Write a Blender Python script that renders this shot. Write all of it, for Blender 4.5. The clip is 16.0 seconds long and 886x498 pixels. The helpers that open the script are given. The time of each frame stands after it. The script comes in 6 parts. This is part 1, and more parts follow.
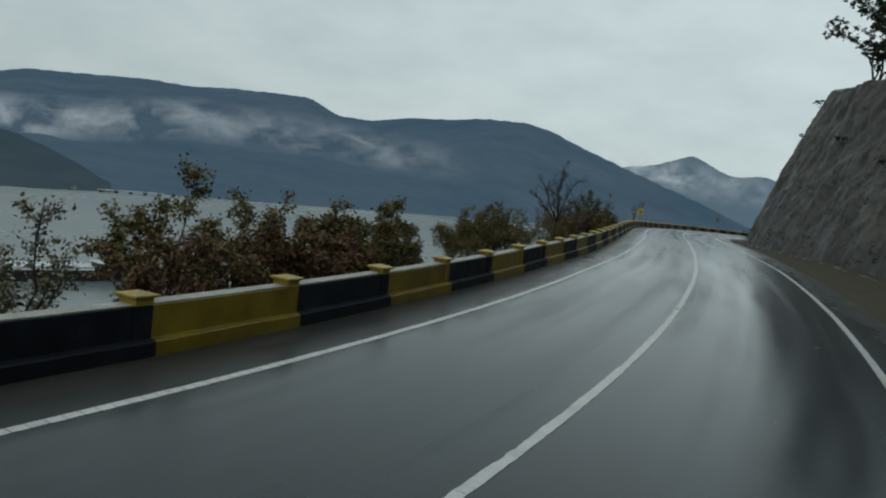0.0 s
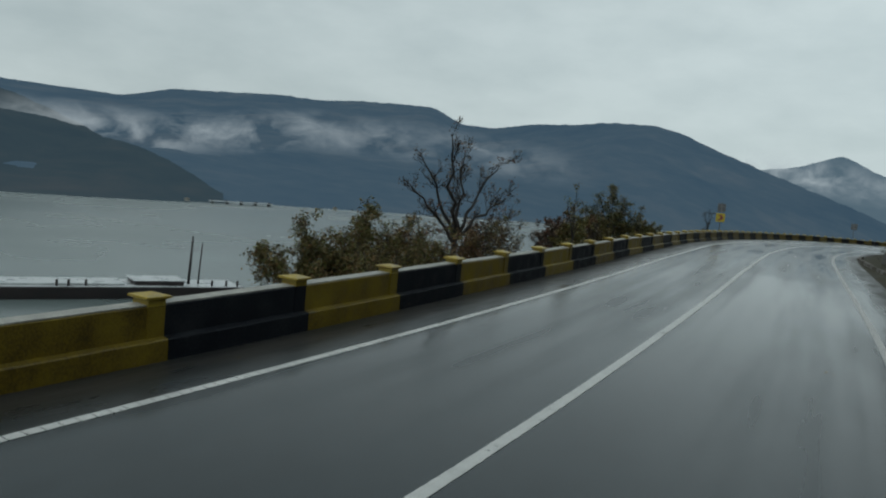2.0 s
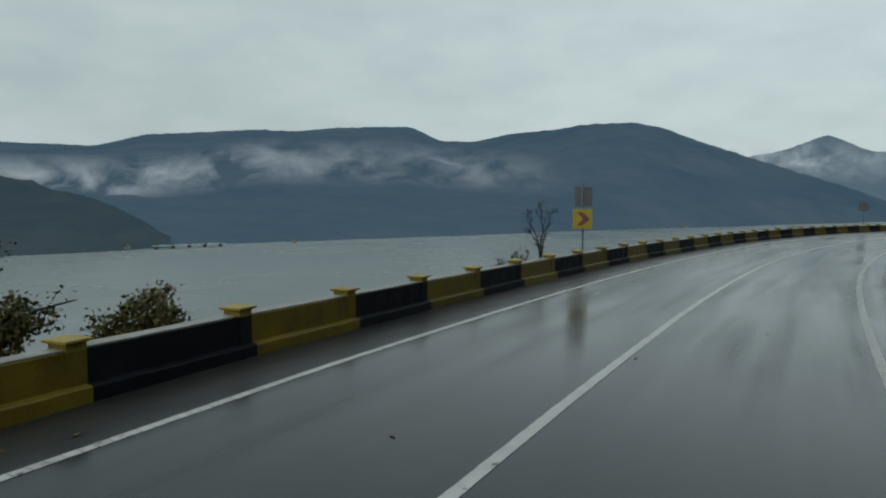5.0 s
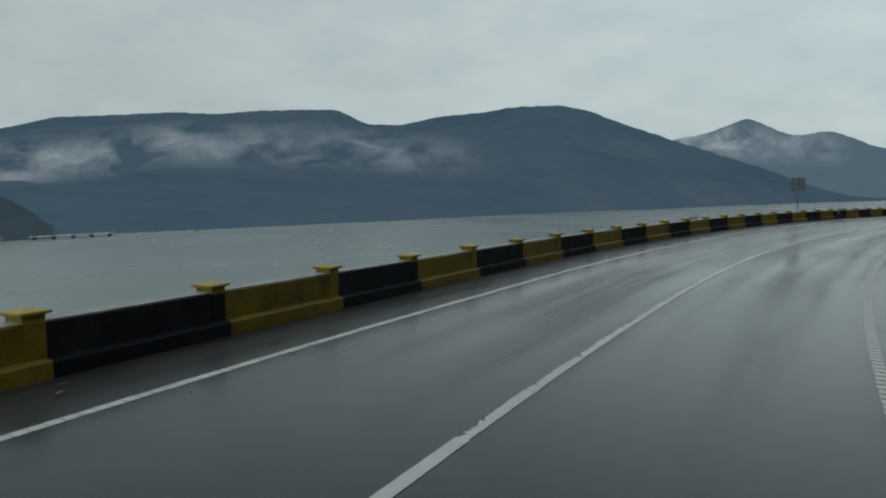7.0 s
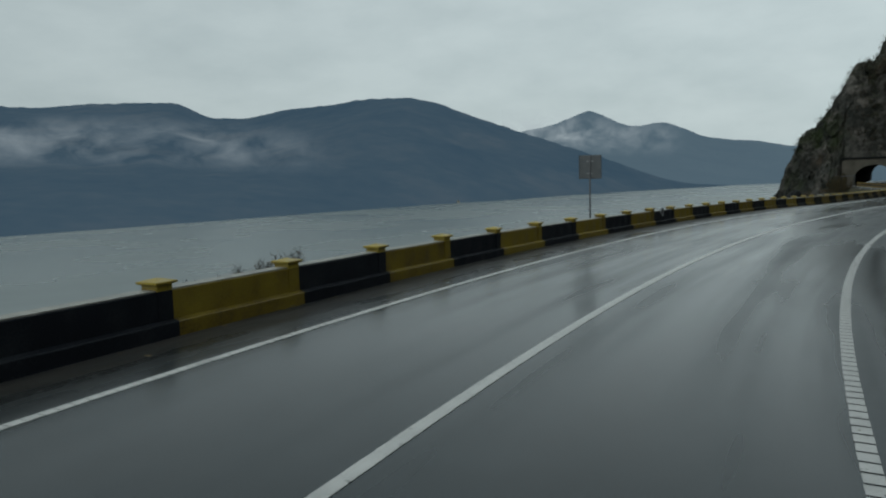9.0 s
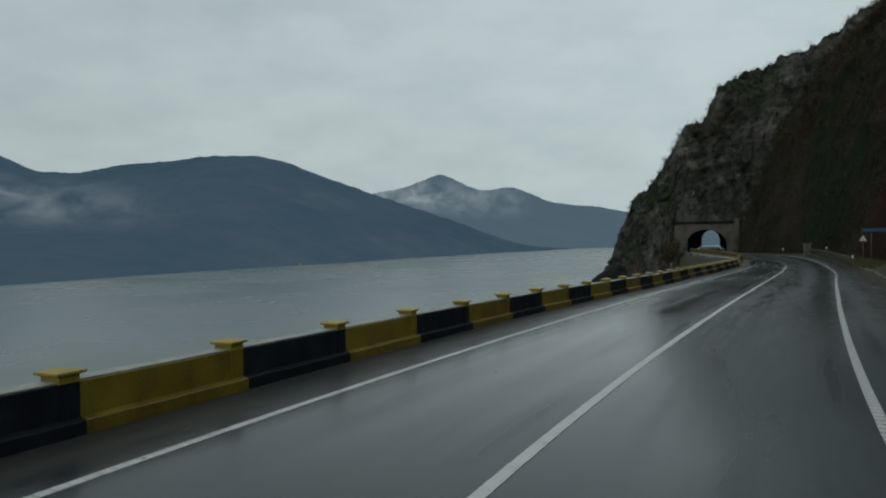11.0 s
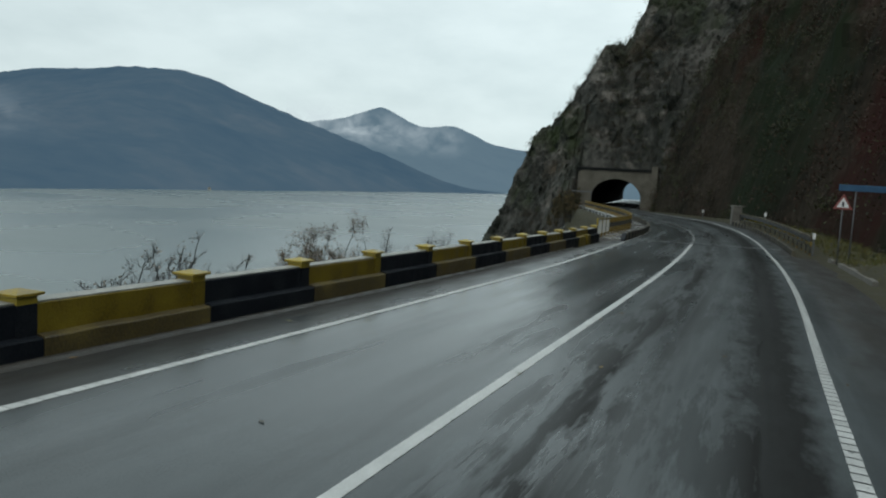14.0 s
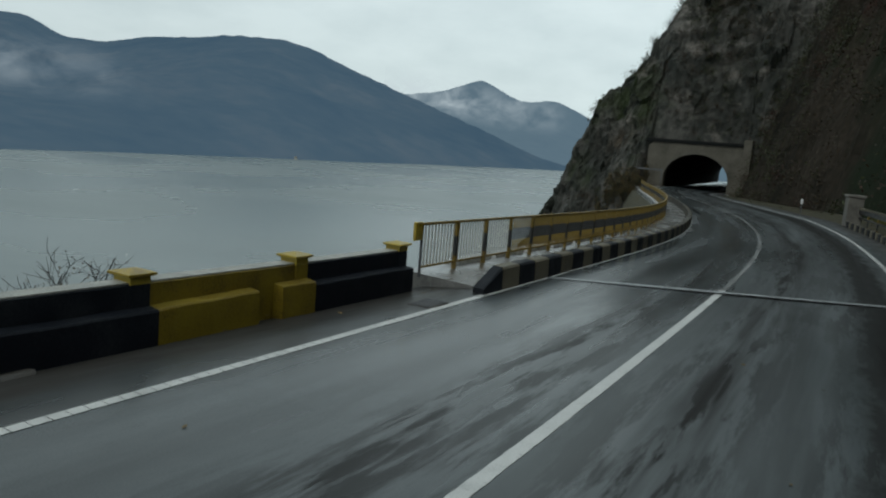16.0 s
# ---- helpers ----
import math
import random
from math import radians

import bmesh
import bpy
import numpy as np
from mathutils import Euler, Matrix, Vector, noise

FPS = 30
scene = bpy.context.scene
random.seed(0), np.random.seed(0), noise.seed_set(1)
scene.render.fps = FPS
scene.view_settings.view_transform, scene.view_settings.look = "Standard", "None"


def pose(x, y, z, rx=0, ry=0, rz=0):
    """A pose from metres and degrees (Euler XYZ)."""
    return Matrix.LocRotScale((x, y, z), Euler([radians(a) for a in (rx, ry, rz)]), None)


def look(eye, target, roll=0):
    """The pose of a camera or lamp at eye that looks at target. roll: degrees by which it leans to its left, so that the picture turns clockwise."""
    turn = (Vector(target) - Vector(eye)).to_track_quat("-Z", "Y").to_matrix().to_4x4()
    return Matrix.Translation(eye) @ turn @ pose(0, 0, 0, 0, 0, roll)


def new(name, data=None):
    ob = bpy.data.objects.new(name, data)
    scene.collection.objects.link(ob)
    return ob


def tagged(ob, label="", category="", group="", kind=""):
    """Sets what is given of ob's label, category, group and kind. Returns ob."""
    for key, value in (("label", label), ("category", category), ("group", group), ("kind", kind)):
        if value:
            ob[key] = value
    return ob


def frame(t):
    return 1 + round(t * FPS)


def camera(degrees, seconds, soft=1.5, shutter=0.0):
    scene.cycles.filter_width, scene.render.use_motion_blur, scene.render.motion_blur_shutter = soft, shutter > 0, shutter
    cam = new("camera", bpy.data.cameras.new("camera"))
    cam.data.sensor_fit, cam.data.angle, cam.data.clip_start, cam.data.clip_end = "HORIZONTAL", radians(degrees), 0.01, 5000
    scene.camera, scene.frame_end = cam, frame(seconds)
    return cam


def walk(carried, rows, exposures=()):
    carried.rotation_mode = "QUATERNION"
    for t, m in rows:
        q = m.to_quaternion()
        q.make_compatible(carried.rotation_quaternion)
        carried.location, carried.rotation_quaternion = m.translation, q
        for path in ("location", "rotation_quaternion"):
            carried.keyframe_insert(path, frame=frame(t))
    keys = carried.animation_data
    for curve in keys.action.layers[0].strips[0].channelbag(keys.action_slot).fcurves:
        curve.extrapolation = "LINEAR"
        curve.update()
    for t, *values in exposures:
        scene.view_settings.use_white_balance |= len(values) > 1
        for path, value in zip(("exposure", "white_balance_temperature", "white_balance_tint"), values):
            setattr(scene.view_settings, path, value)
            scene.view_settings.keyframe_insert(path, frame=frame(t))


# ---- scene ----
# ---------------------------------------------------------------- camera
cam = camera(60.2, 16.0, soft=2.1)
walk(cam, [
    (0.0, pose(14.42, -2.15, 1.82, 85.48, -6.61, 21.22)),
    (0.5, pose(15.54, 4.59, 1.93, 86.03, -4.81, 24.36)),
    (1.0, pose(16.19, 11.54, 2.09, 85.93, -5.67, 25.08)),
    (1.5, pose(16.40, 18.58, 2.30, 85.97, -6.01, 26.86)),
    (2.0, pose(16.41, 25.74, 2.39, 85.06, -5.69, 30.85)),
    (2.5, pose(16.10, 32.43, 2.43, 86.02, -6.37, 32.30)),
    (3.0, pose(15.68, 39.69, 2.41, 85.38, -4.47, 32.63)),
    (3.5, pose(15.11, 46.90, 2.52, 83.99, -3.00, 31.75)),
    (4.0, pose(14.42, 54.26, 2.53, 84.95, -2.95, 30.85)),
    (4.5, pose(13.72, 61.57, 2.44, 86.64, -1.37, 30.86)),
    (4.7, pose(13.45, 64.46, 2.46, 86.69, -0.62, 30.82)),
    (6.8, pose(11.33, 95.50, 1.99, 84.89, 1.07, 25.78)),
    (7.0, pose(11.24, 98.46, 1.99, 85.30, 0.39, 25.19)),
    (7.5, pose(11.29, 105.79, 1.86, 84.78, 2.55, 24.71)),
    (8.0, pose(11.51, 113.28, 1.85, 87.57, 1.30, 23.71)),
    (8.5, pose(12.03, 120.72, 1.83, 84.94, 3.01, 19.48)),
    (9.0, pose(12.83, 127.64, 1.71, 84.67, 1.54, 14.56)),
    (9.5, pose(13.99, 135.14, 1.71, 88.21, 1.20, 14.33)),
    (10.0, pose(15.50, 142.52, 1.66, 89.26, -0.27, 10.55)),
    (10.2, pose(16.14, 145.54, 1.64, 89.23, 0.17, 7.14)),
    (12.3, pose(26.20, 176.32, 1.24, 88.60, 0.84, 2.51)),
    (12.5, pose(27.49, 179.29, 1.17, 86.99, 0.58, 2.28)),
    (13.0, pose(30.57, 186.60, 0.95, 84.90, -1.81, 3.49)),
    (13.5, pose(33.78, 193.66, 0.90, 81.73, -1.92, 0.06)),
    (14.0, pose(37.04, 201.48, 0.82, 84.49, -3.31, -0.31)),
    (14.5, pose(40.01, 208.69, 0.77, 83.32, -4.15, 0.12)),
    (15.0, pose(42.63, 215.37, 0.71, 84.33, -4.99, 3.10)),
    (15.5, pose(45.54, 222.49, 0.63, 84.01, -4.96, 5.66)),
    (16.0, pose(48.31, 229.68, 0.46, 82.14, -4.83, 7.33)),
], exposures=[(0.0, 0.0), (4.5, 0.0), (7.0, -0.12), (9.0, -0.13), (10.2, -0.15), (12.3, -0.36), (12.6, -0.34), (13.5, 0.1), (14.0, 0.4), (16.0, 0.27)])

# ---------------------------------------------------------------- world and light
SUN_EL, SUN_AZ = radians(48), radians(150)
world = bpy.data.worlds.new("overcast_world")
scene.world = world
world.use_nodes = True
wn = world.node_tree
wn.nodes.clear()


def wnode(kind, **kw):
    n = wn.nodes.new(kind)
    for k, v in kw.items():
        n.inputs[k].default_value = v
    return n


w_out = wn.nodes.new("ShaderNodeOutputWorld")
w_bg = wn.nodes.new("ShaderNodeBackground")
w_sky = wn.nodes.new("ShaderNodeTexSky")
w_sky.sky_type = "NISHITA"
w_sky.sun_disc = False
w_sky.sun_elevation, w_sky.sun_rotation = SUN_EL, SUN_AZ
w_sky.dust_density, w_sky.air_density = 4.0, 1.0
w_co = wn.nodes.new("ShaderNodeTexCoord")
w_map = wn.nodes.new("ShaderNodeMapping")
w_map.inputs["Scale"].default_value = (1.0, 1.0, 2.6)
w_n1 = wnode("ShaderNodeTexNoise", Scale=2.3, Detail=7.0, Roughness=0.55)
w_n2 = wnode("ShaderNodeTexNoise", Scale=9.0, Detail=5.0, Roughness=0.6)
w_mixn = wn.nodes.new("ShaderNodeMixRGB")
w_mixn.inputs[0].default_value = 0.38
w_ramp = wn.nodes.new("ShaderNodeValToRGB")
w_ramp.color_ramp.elements[0].position, w_ramp.color_ramp.elements[0].color = 0.3, (4.4, 5.28, 5.4, 1)
w_ramp.color_ramp.elements[1].position, w_ramp.color_ramp.elements[1].color = 0.6, (5.5, 6.42, 6.5, 1)
w_mix = wn.nodes.new("ShaderNodeMixRGB")
w_mix.inputs[0].default_value = 0.93
wn.links.new(w_co.outputs["Generated"], w_map.inputs[0])
wn.links.new(w_map.outputs[0], w_n1.inputs["Vector"])
wn.links.new(w_map.outputs[0], w_n2.inputs["Vector"])
wn.links.new(w_n1.outputs["Fac"], w_mixn.inputs[1])
wn.links.new(w_n2.outputs["Fac"], w_mixn.inputs[2])
wn.links.new(w_mixn.outputs[0], w_ramp.inputs[0])
wn.links.new(w_sky.outputs[0], w_mix.inputs[1])
wn.links.new(w_ramp.outputs[0], w_mix.inputs[2])
# the cloud is thicker over the mountains to the west
w_sep = wn.nodes.new("ShaderNodeSeparateXYZ")
wn.links.new(w_co.outputs["Generated"], w_sep.inputs[0])
w_thin = wn.nodes.new("ShaderNodeMapRange")
w_thin.inputs[1].default_value, w_thin.inputs[2].default_value = -0.75, 0.55
w_thin.inputs[3].default_value, w_thin.inputs[4].default_value = 0.89, 1.14
wn.links.new(w_sep.outputs[0], w_thin.inputs[0])
w_mul = wn.nodes.new("ShaderNodeVectorMath")
w_mul.operation = "SCALE"
wn.links.new(w_mix.outputs[0], w_mul.inputs[0])
wn.links.new(w_thin.outputs[0], w_mul.inputs["Scale"])
wn.links.new(w_mul.outputs[0], w_bg.inputs[0])
w_bg.inputs[1].default_value = 0.105
wn.links.new(w_bg.outputs[0], w_out.inputs[0])

sun_data = bpy.data.lights.new("sun", "SUN")
sun_data.energy, sun_data.angle, sun_data.color = 0.5, radians(25), (1.0, 0.97, 0.92)
sun = new("sun", sun_data)
sun.matrix_world = look((0, 0, 60), (Vector((math.sin(SUN_AZ), -math.cos(SUN_AZ), -math.tan(SUN_EL))) * 10) + Vector((0, 0, 60)))


# ---------------------------------------------------------------- materials
def material(name, stops, scale=4.0, rough=(0.6, 0.8), bump=0.2, bump_scale=40.0, fine=0.25, metal=0.0,
             coords="Object", big=0.35, spec=0.5, stretch=(1, 1, 1), per_object=0.0):
    """Principled surface whose colour runs through stops by two noises, with roughness and relief of their own."""
    m = bpy.data.materials.new(name)
    m.use_nodes = True
    nt = m.node_tree
    nt.nodes.clear()
    out = nt.nodes.new("ShaderNodeOutputMaterial")
    bs = nt.nodes.new("ShaderNodeBsdfPrincipled")
    nt.links.new(bs.outputs[0], out.inputs[0])
    co = nt.nodes.new("ShaderNodeTexCoord")
    mp = nt.nodes.new("ShaderNodeMapping")
    mp.inputs["Scale"].default_value = stretch
    nt.links.new(co.outputs[coords], mp.inputs[0])
    n1 = nt.nodes.new("ShaderNodeTexNoise")
    n1.inputs["Scale"].default_value, n1.inputs["Detail"].default_value = scale, 8
    n2 = nt.nodes.new("ShaderNodeTexNoise")
    n2.inputs["Scale"].default_value, n2.inputs["Detail"].default_value = bump_scale, 6
    for n in (n1, n2):
        nt.links.new(mp.outputs[0], n.inputs["Vector"])
    mx = nt.nodes.new("ShaderNodeMixRGB")
    mx.inputs[0].default_value = fine
    nt.links.new(n1.outputs["Fac"], mx.inputs[1])
    nt.links.new(n2.outputs["Fac"], mx.inputs[2])
    fac = mx.outputs[0]
    if per_object:
        oi = nt.nodes.new("ShaderNodeObjectInfo")
        ma = nt.nodes.new("ShaderNodeMath")
        ma.operation = "MULTIPLY_ADD"
        ma.inputs[1].default_value, ma.inputs[2].default_value = per_object, -per_object / 2
        nt.links.new(oi.outputs["Random"], ma.inputs[0])
        ad = nt.nodes.new("ShaderNodeMath")
        nt.links.new(fac, ad.inputs[0])
        nt.links.new(ma.outputs[0], ad.inputs[1])
        fac = ad.outputs[0]
    rp = nt.nodes.new("ShaderNodeValToRGB")
    els = rp.color_ramp.elements
    while len(els) < len(stops):
        els.new(0.5)
    for k, c in enumerate(stops):
        els[k].position = 0.5 - big / 2 + big * k / max(1, len(stops) - 1)
        els[k].color = (*c, 1)
    nt.links.new(fac, rp.inputs[0])
    nt.links.new(rp.outputs[0], bs.inputs["Base Color"])
    rr = nt.nodes.new("ShaderNodeMapRange")
    rr.inputs[1].default_value, rr.inputs[2].default_value = 0.35, 0.65
    rr.inputs[3].default_value, rr.inputs[4].default_value = rough
    nt.links.new(n1.outputs["Fac"], rr.inputs[0])
    nt.links.new(rr.outputs[0], bs.inputs["Roughness"])
    bs.inputs["Metallic"].default_value = metal
    bs.inputs["Specular IOR Level"].default_value = spec
    if bump:
        bp = nt.nodes.new("ShaderNodeBump")
        bp.inputs["Strength"].default_value, bp.inputs["Distance"].default_value = bump, 0.02
        nt.links.new(n2.outputs["Fac"], bp.inputs["Height"])
        nt.links.new(bp.outputs[0], bs.inputs["Normal"])
    return m


def nodes_of(m):
    nt = m.node_tree
    return nt, next(n for n in nt.nodes if n.type == "BSDF_PRINCIPLED")


M_YELLOW = material("yellow_wall_paint", [(0.048, 0.031, 0.006), (0.138, 0.097, 0.008), (0.188, 0.14, 0.011)], 2.2, (0.4, 0.65), 0.3, 30, 0.35, big=0.4, per_object=0.12, spec=0.3)
M_YELLOW_DIRTY = material("mud_splashed_yellow_paint", [(0.03, 0.022, 0.012), (0.075, 0.055, 0.018), (0.13, 0.095, 0.02)], 2.0, (0.45, 0.7), 0.4, 25, 0.4)
M_BLACK = material("black_wall_paint", [(0.003, 0.004, 0.007), (0.006, 0.008, 0.012), (0.02, 0.023, 0.026)], 2.4, (0.5, 0.75), 0.3, 30, 0.35, big=0.5, per_object=0.12, spec=0.15)
M_CAP = material("yellow_cap_paint", [(0.12, 0.08, 0.008), (0.28, 0.2, 0.016), (0.34, 0.26, 0.03)], 5, (0.25, 0.5), 0.25, 40, 0.3, per_object=0.15)
M_COPING = material("wet_concrete_coping", [(0.1, 0.1, 0.085), (0.25, 0.25, 0.225), (0.4, 0.395, 0.365)], 3, (0.35, 0.65), 0.25, 40, 0.4, spec=0.35)
M_EDGING = material("wet_white_edging", [(0.3, 0.31, 0.3), (0.5, 0.51, 0.5), (0.6, 0.61, 0.6)], 2, (0.15, 0.4), 0.2, 30, 0.4)
M_CONCRETE = material("weathered_concrete", [(0.05, 0.047, 0.04), (0.12, 0.112, 0.097), (0.2, 0.19, 0.165)], 1.2, (0.6, 0.9), 0.5, 18, 0.4)
M_PORTAL = material("pale_portal_concrete", [(0.05, 0.046, 0.036), (0.1, 0.092, 0.074), (0.135, 0.126, 0.104)], 0.5, (0.7, 0.9), 0.4, 9, 0.35, spec=0.2)
M_LINE = material("worn_white_road_paint", [(0.26, 0.265, 0.26), (0.46, 0.47, 0.46), (0.58, 0.59, 0.575)], 3.0, (0.3, 0.55), 0.3, 60, 0.45, big=0.5)
M_LINE_FADED = material("rubbed_grey_road_paint", [(0.05, 0.054, 0.055), (0.12, 0.125, 0.125), (0.26, 0.265, 0.26)], 2.0, (0.3, 0.55), 0.3, 60, 0.5, big=0.4)
M_ROCK = material("grey_brown_limestone", [(0.009, 0.009, 0.008), (0.027, 0.026, 0.023), (0.052, 0.048, 0.042), (0.11, 0.1, 0.085)], 0.3, (0.45, 0.8), 1.0, 2.2, 0.45, big=0.42, stretch=(1, 1, 0.3), spec=0.3)
M_MOSSROCK = material("dark_vegetated_rock", [(0.013, 0.016, 0.013), (0.036, 0.038, 0.033), (0.078, 0.075, 0.067), (0.17, 0.16, 0.142)], 0.13, (0.6, 0.9), 0.8, 1.1, 0.38, big=0.42, stretch=(1, 1, 0.7), spec=0.15)
M_SCRUB = material("dark_autumn_scrub_slope", [(0.006, 0.006, 0.005), (0.016, 0.014, 0.01), (0.03, 0.024, 0.018), (0.055, 0.047, 0.038)], 0.11, (0.9, 1.0), 1.0, 1.4, 0.5, big=0.4, spec=0.05)
def patchy(m, scale, lo, hi, colour):
    """Lays a second colour over the first in large ragged patches."""
    nt, bs = nodes_of(m)
    base = bs.inputs["Base Color"].links[0].from_socket
    co = nt.nodes.new("ShaderNodeTexCoord")
    n = nt.nodes.new("ShaderNodeTexNoise")
    n.inputs["Scale"].default_value, n.inputs["Detail"].default_value, n.inputs["Roughness"].default_value = scale, 9, 0.62
    nt.links.new(co.outputs["Object"], n.inputs["Vector"])
    r = nt.nodes.new("ShaderNodeMapRange")
    r.inputs[1].default_value, r.inputs[2].default_value = lo, hi
    nt.links.new(n.outputs["Fac"], r.inputs[0])
    mx = nt.nodes.new("ShaderNodeMixRGB")
    nt.links.new(r.outputs[0], mx.inputs[0])
    nt.links.new(base, mx.inputs[1])
    mx.inputs[2].default_value = (*colour, 1)
    nt.links.new(mx.outputs[0], bs.inputs["Base Color"])


patchy(M_SCRUB, 0.045, 0.5, 0.62, (0.013, 0.018, 0.01))
# red patches: scrub colour with the windscreen's red reflection painted in
patchy(M_SCRUB, 0.05, 0.53, 0.66, (0.028, 0.011, 0.009))
patchy(M_MOSSROCK, 0.06, 0.52, 0.64, (0.028, 0.037, 0.017))
patchy(M_MOSSROCK, 0.05, 0.58, 0.7, (0.06, 0.04, 0.022))
patchy(M_MOSSROCK, 0.28, 0.5, 0.64, (0.015, 0.017, 0.014))
patchy(M_MOSSROCK, 0.22, 0.6, 0.7, (0.13, 0.12, 0.105))
patchy(M_LINE, 7.0, 0.64, 0.7, (0.08, 0.085, 0.085))
patchy(M_LINE, 0.9, 0.64, 0.8, (0.16, 0.165, 0.165))
patchy(M_ROCK, 0.12, 0.52, 0.66, (0.03, 0.03, 0.026))
patchy(M_ROCK, 0.07, 0.57, 0.66, (0.075, 0.067, 0.053))
M_GRASS = material("wet_verge_soil_and_grass", [(0.018, 0.018, 0.009), (0.04, 0.037, 0.02), (0.075, 0.065, 0.042)], 0.8, (0.7, 0.95), 0.8, 9, 0.5, spec=0.2)
M_BARK = material("dark_wet_bark", [(0.008, 0.007, 0.006), (0.022, 0.018, 0.015)], 8, (0.6, 0.9), 0.4, 40)
M_STEEL = material("galvanised_steel", [(0.22, 0.23, 0.24), (0.35, 0.36, 0.37)], 6, (0.35, 0.55), 0.1, 50, metal=0.8)
M_SIGNBACK = material("dull_grey_sign_back", [(0.1, 0.11, 0.115), (0.16, 0.17, 0.175)], 4, (0.4, 0.6), 0.05, 50, metal=0.5)
M_RAILY = material("yellow_rail_paint", [(0.12, 0.075, 0.012), (0.26, 0.17, 0.02)], 5, (0.35, 0.6), 0.2, 40)
M_RAILW = material("weathered_white_rail_paint", [(0.34, 0.34, 0.31), (0.52, 0.51, 0.47)], 5, (0.4, 0.6), 0.2, 40)
M_RAILB = material("black_rail_paint", [(0.012, 0.013, 0.014), (0.03, 0.03, 0.03)], 5, (0.35, 0.6), 0.2, 40)
M_BLUE = material("blue_painted_metal", [(0.02, 0.065, 0.13), (0.03, 0.1, 0.19)], 3, (0.3, 0.5), 0.1, 40)
M_SIGNY = material("yellow_sign_sheet", [(0.36, 0.28, 0.02), (0.44, 0.35, 0.035)], 3, (0.3, 0.45), 0.0, 40)
M_SIGNR = material("red_sign_sheet", [(0.17, 0.045, 0.04), (0.23, 0.065, 0.055)], 3, (0.3, 0.45), 0.0, 40)
M_SIGNW = material("white_sign_sheet", [(0.65, 0.66, 0.66), (0.75, 0.76, 0.76)], 3, (0.3, 0.45), 0.0, 40)
M_HULL = material("barge_hull_paint", [(0.01, 0.01, 0.012), (0.03, 0.022, 0.022)], 0.4, (0.4, 0.7), 0.2, 4)
M_DECK = material("wet_pale_deck", [(0.25, 0.27, 0.28), (0.5, 0.53, 0.54)], 0.3, (0.2, 0.5), 0.2, 4)
# near-black so that the colour itself carries the shade inside the tunnel
M_TUNNEL_SHADE = material("shade_dark_tunnel_concrete", [(0.004, 0.004, 0.004), (0.011, 0.0105, 0.0095)], 0.5, (0.8, 0.95), 0.3, 6, spec=0.08)
M_FOOTWAY = material("wet_footway_concrete", [(0.09, 0.09, 0.086), (0.15, 0.15, 0.145), (0.2, 0.2, 0.19)], 0.7, (0.12, 0.35), 0.2, 25, 0.4)
M_POLE = material("dull_grey_pole", [(0.06, 0.065, 0.07), (0.1, 0.105, 0.11)], 6, (0.5, 0.7), 0.1, 40)
M_KERBG = material("muddy_grey_kerb_paint", [(0.05, 0.045, 0.032), (0.1, 0.088, 0.06), (0.14, 0.125, 0.09)], 2, (0.5, 0.8), 0.4, 20, 0.4, spec=0.3, per_object=0.2)
M_WETROCK = material("black_wet_rock", [(0.004, 0.005, 0.005), (0.01, 0.011, 0.011), (0.024, 0.024, 0.023)], 1.2, (0.6, 0.85), 0.8, 8, 0.4, spec=0.1)
M_PALEWOOD = material("peeled_pale_wood", [(0.16, 0.14, 0.11), (0.3, 0.27, 0.22)], 8, (0.6, 0.8), 0.2, 40)
M_DIRT = material("wet_mud_patch", [(0.015, 0.013, 0.01), (0.04, 0.035, 0.028)], 3, (0.3, 0.6), 0.5, 20)


def leaf_material(name, stops):
    m = bpy.data.materials.new(name)
    m.use_nodes = True
    nt, bs = nodes_of(m)
    geo = nt.nodes.new("ShaderNodeNewGeometry")
    rp = nt.nodes.new("ShaderNodeValToRGB")
    els = rp.color_ramp.elements
    while len(els) < len(stops):
        els.new(0.5)
    for k, c in enumerate(stops):
        els[k].position, els[k].color = k / (len(stops) - 1), (*c, 1)
    nt.links.new(geo.outputs["Random Per Island"], rp.inputs[0])
    nt.links.new(rp.outputs[0], bs.inputs["Base Color"])
    bs.inputs["Roughness"].default_value = 0.6
    bs.inputs["Specular IOR Level"].default_value = 0.2
    bs.inputs["Transmission Weight"].default_value = 0.0
    return m


M_LEAF_GREEN = leaf_material("dull_green_autumn_leaves", [(0.031, 0.039, 0.014), (0.077, 0.087, 0.028), (0.133, 0.126, 0.039), (0.126, 0.098, 0.035)])
M_LEAF_BROWN = leaf_material("russet_autumn_leaves", [(0.043, 0.036, 0.016), (0.108, 0.076, 0.031), (0.162, 0.097, 0.041), (0.101, 0.095, 0.035)])
M_LEAF_DARK = leaf_material("dark_evergreen_leaves", [(0.01, 0.014, 0.007), (0.022, 0.03, 0.014), (0.04, 0.045, 0.02)])
M_LEAF_IVY = leaf_material("dull_green_hillside_leaves", [(0.012, 0.018, 0.009), (0.026, 0.035, 0.015), (0.045, 0.049, 0.020), (0.034, 0.030, 0.015)])
M_LEAF_GREY = leaf_material("pale_dry_seed_heads", [(0.1, 0.085, 0.07), (0.2, 0.18, 0.15), (0.3, 0.27, 0.24)])
M_LEAF_RED = leaf_material("dark_red_scrub_leaves", [(0.036, 0.019, 0.014), (0.096, 0.041, 0.029), (0.132, 0.060, 0.036), (0.060, 0.050, 0.024)])


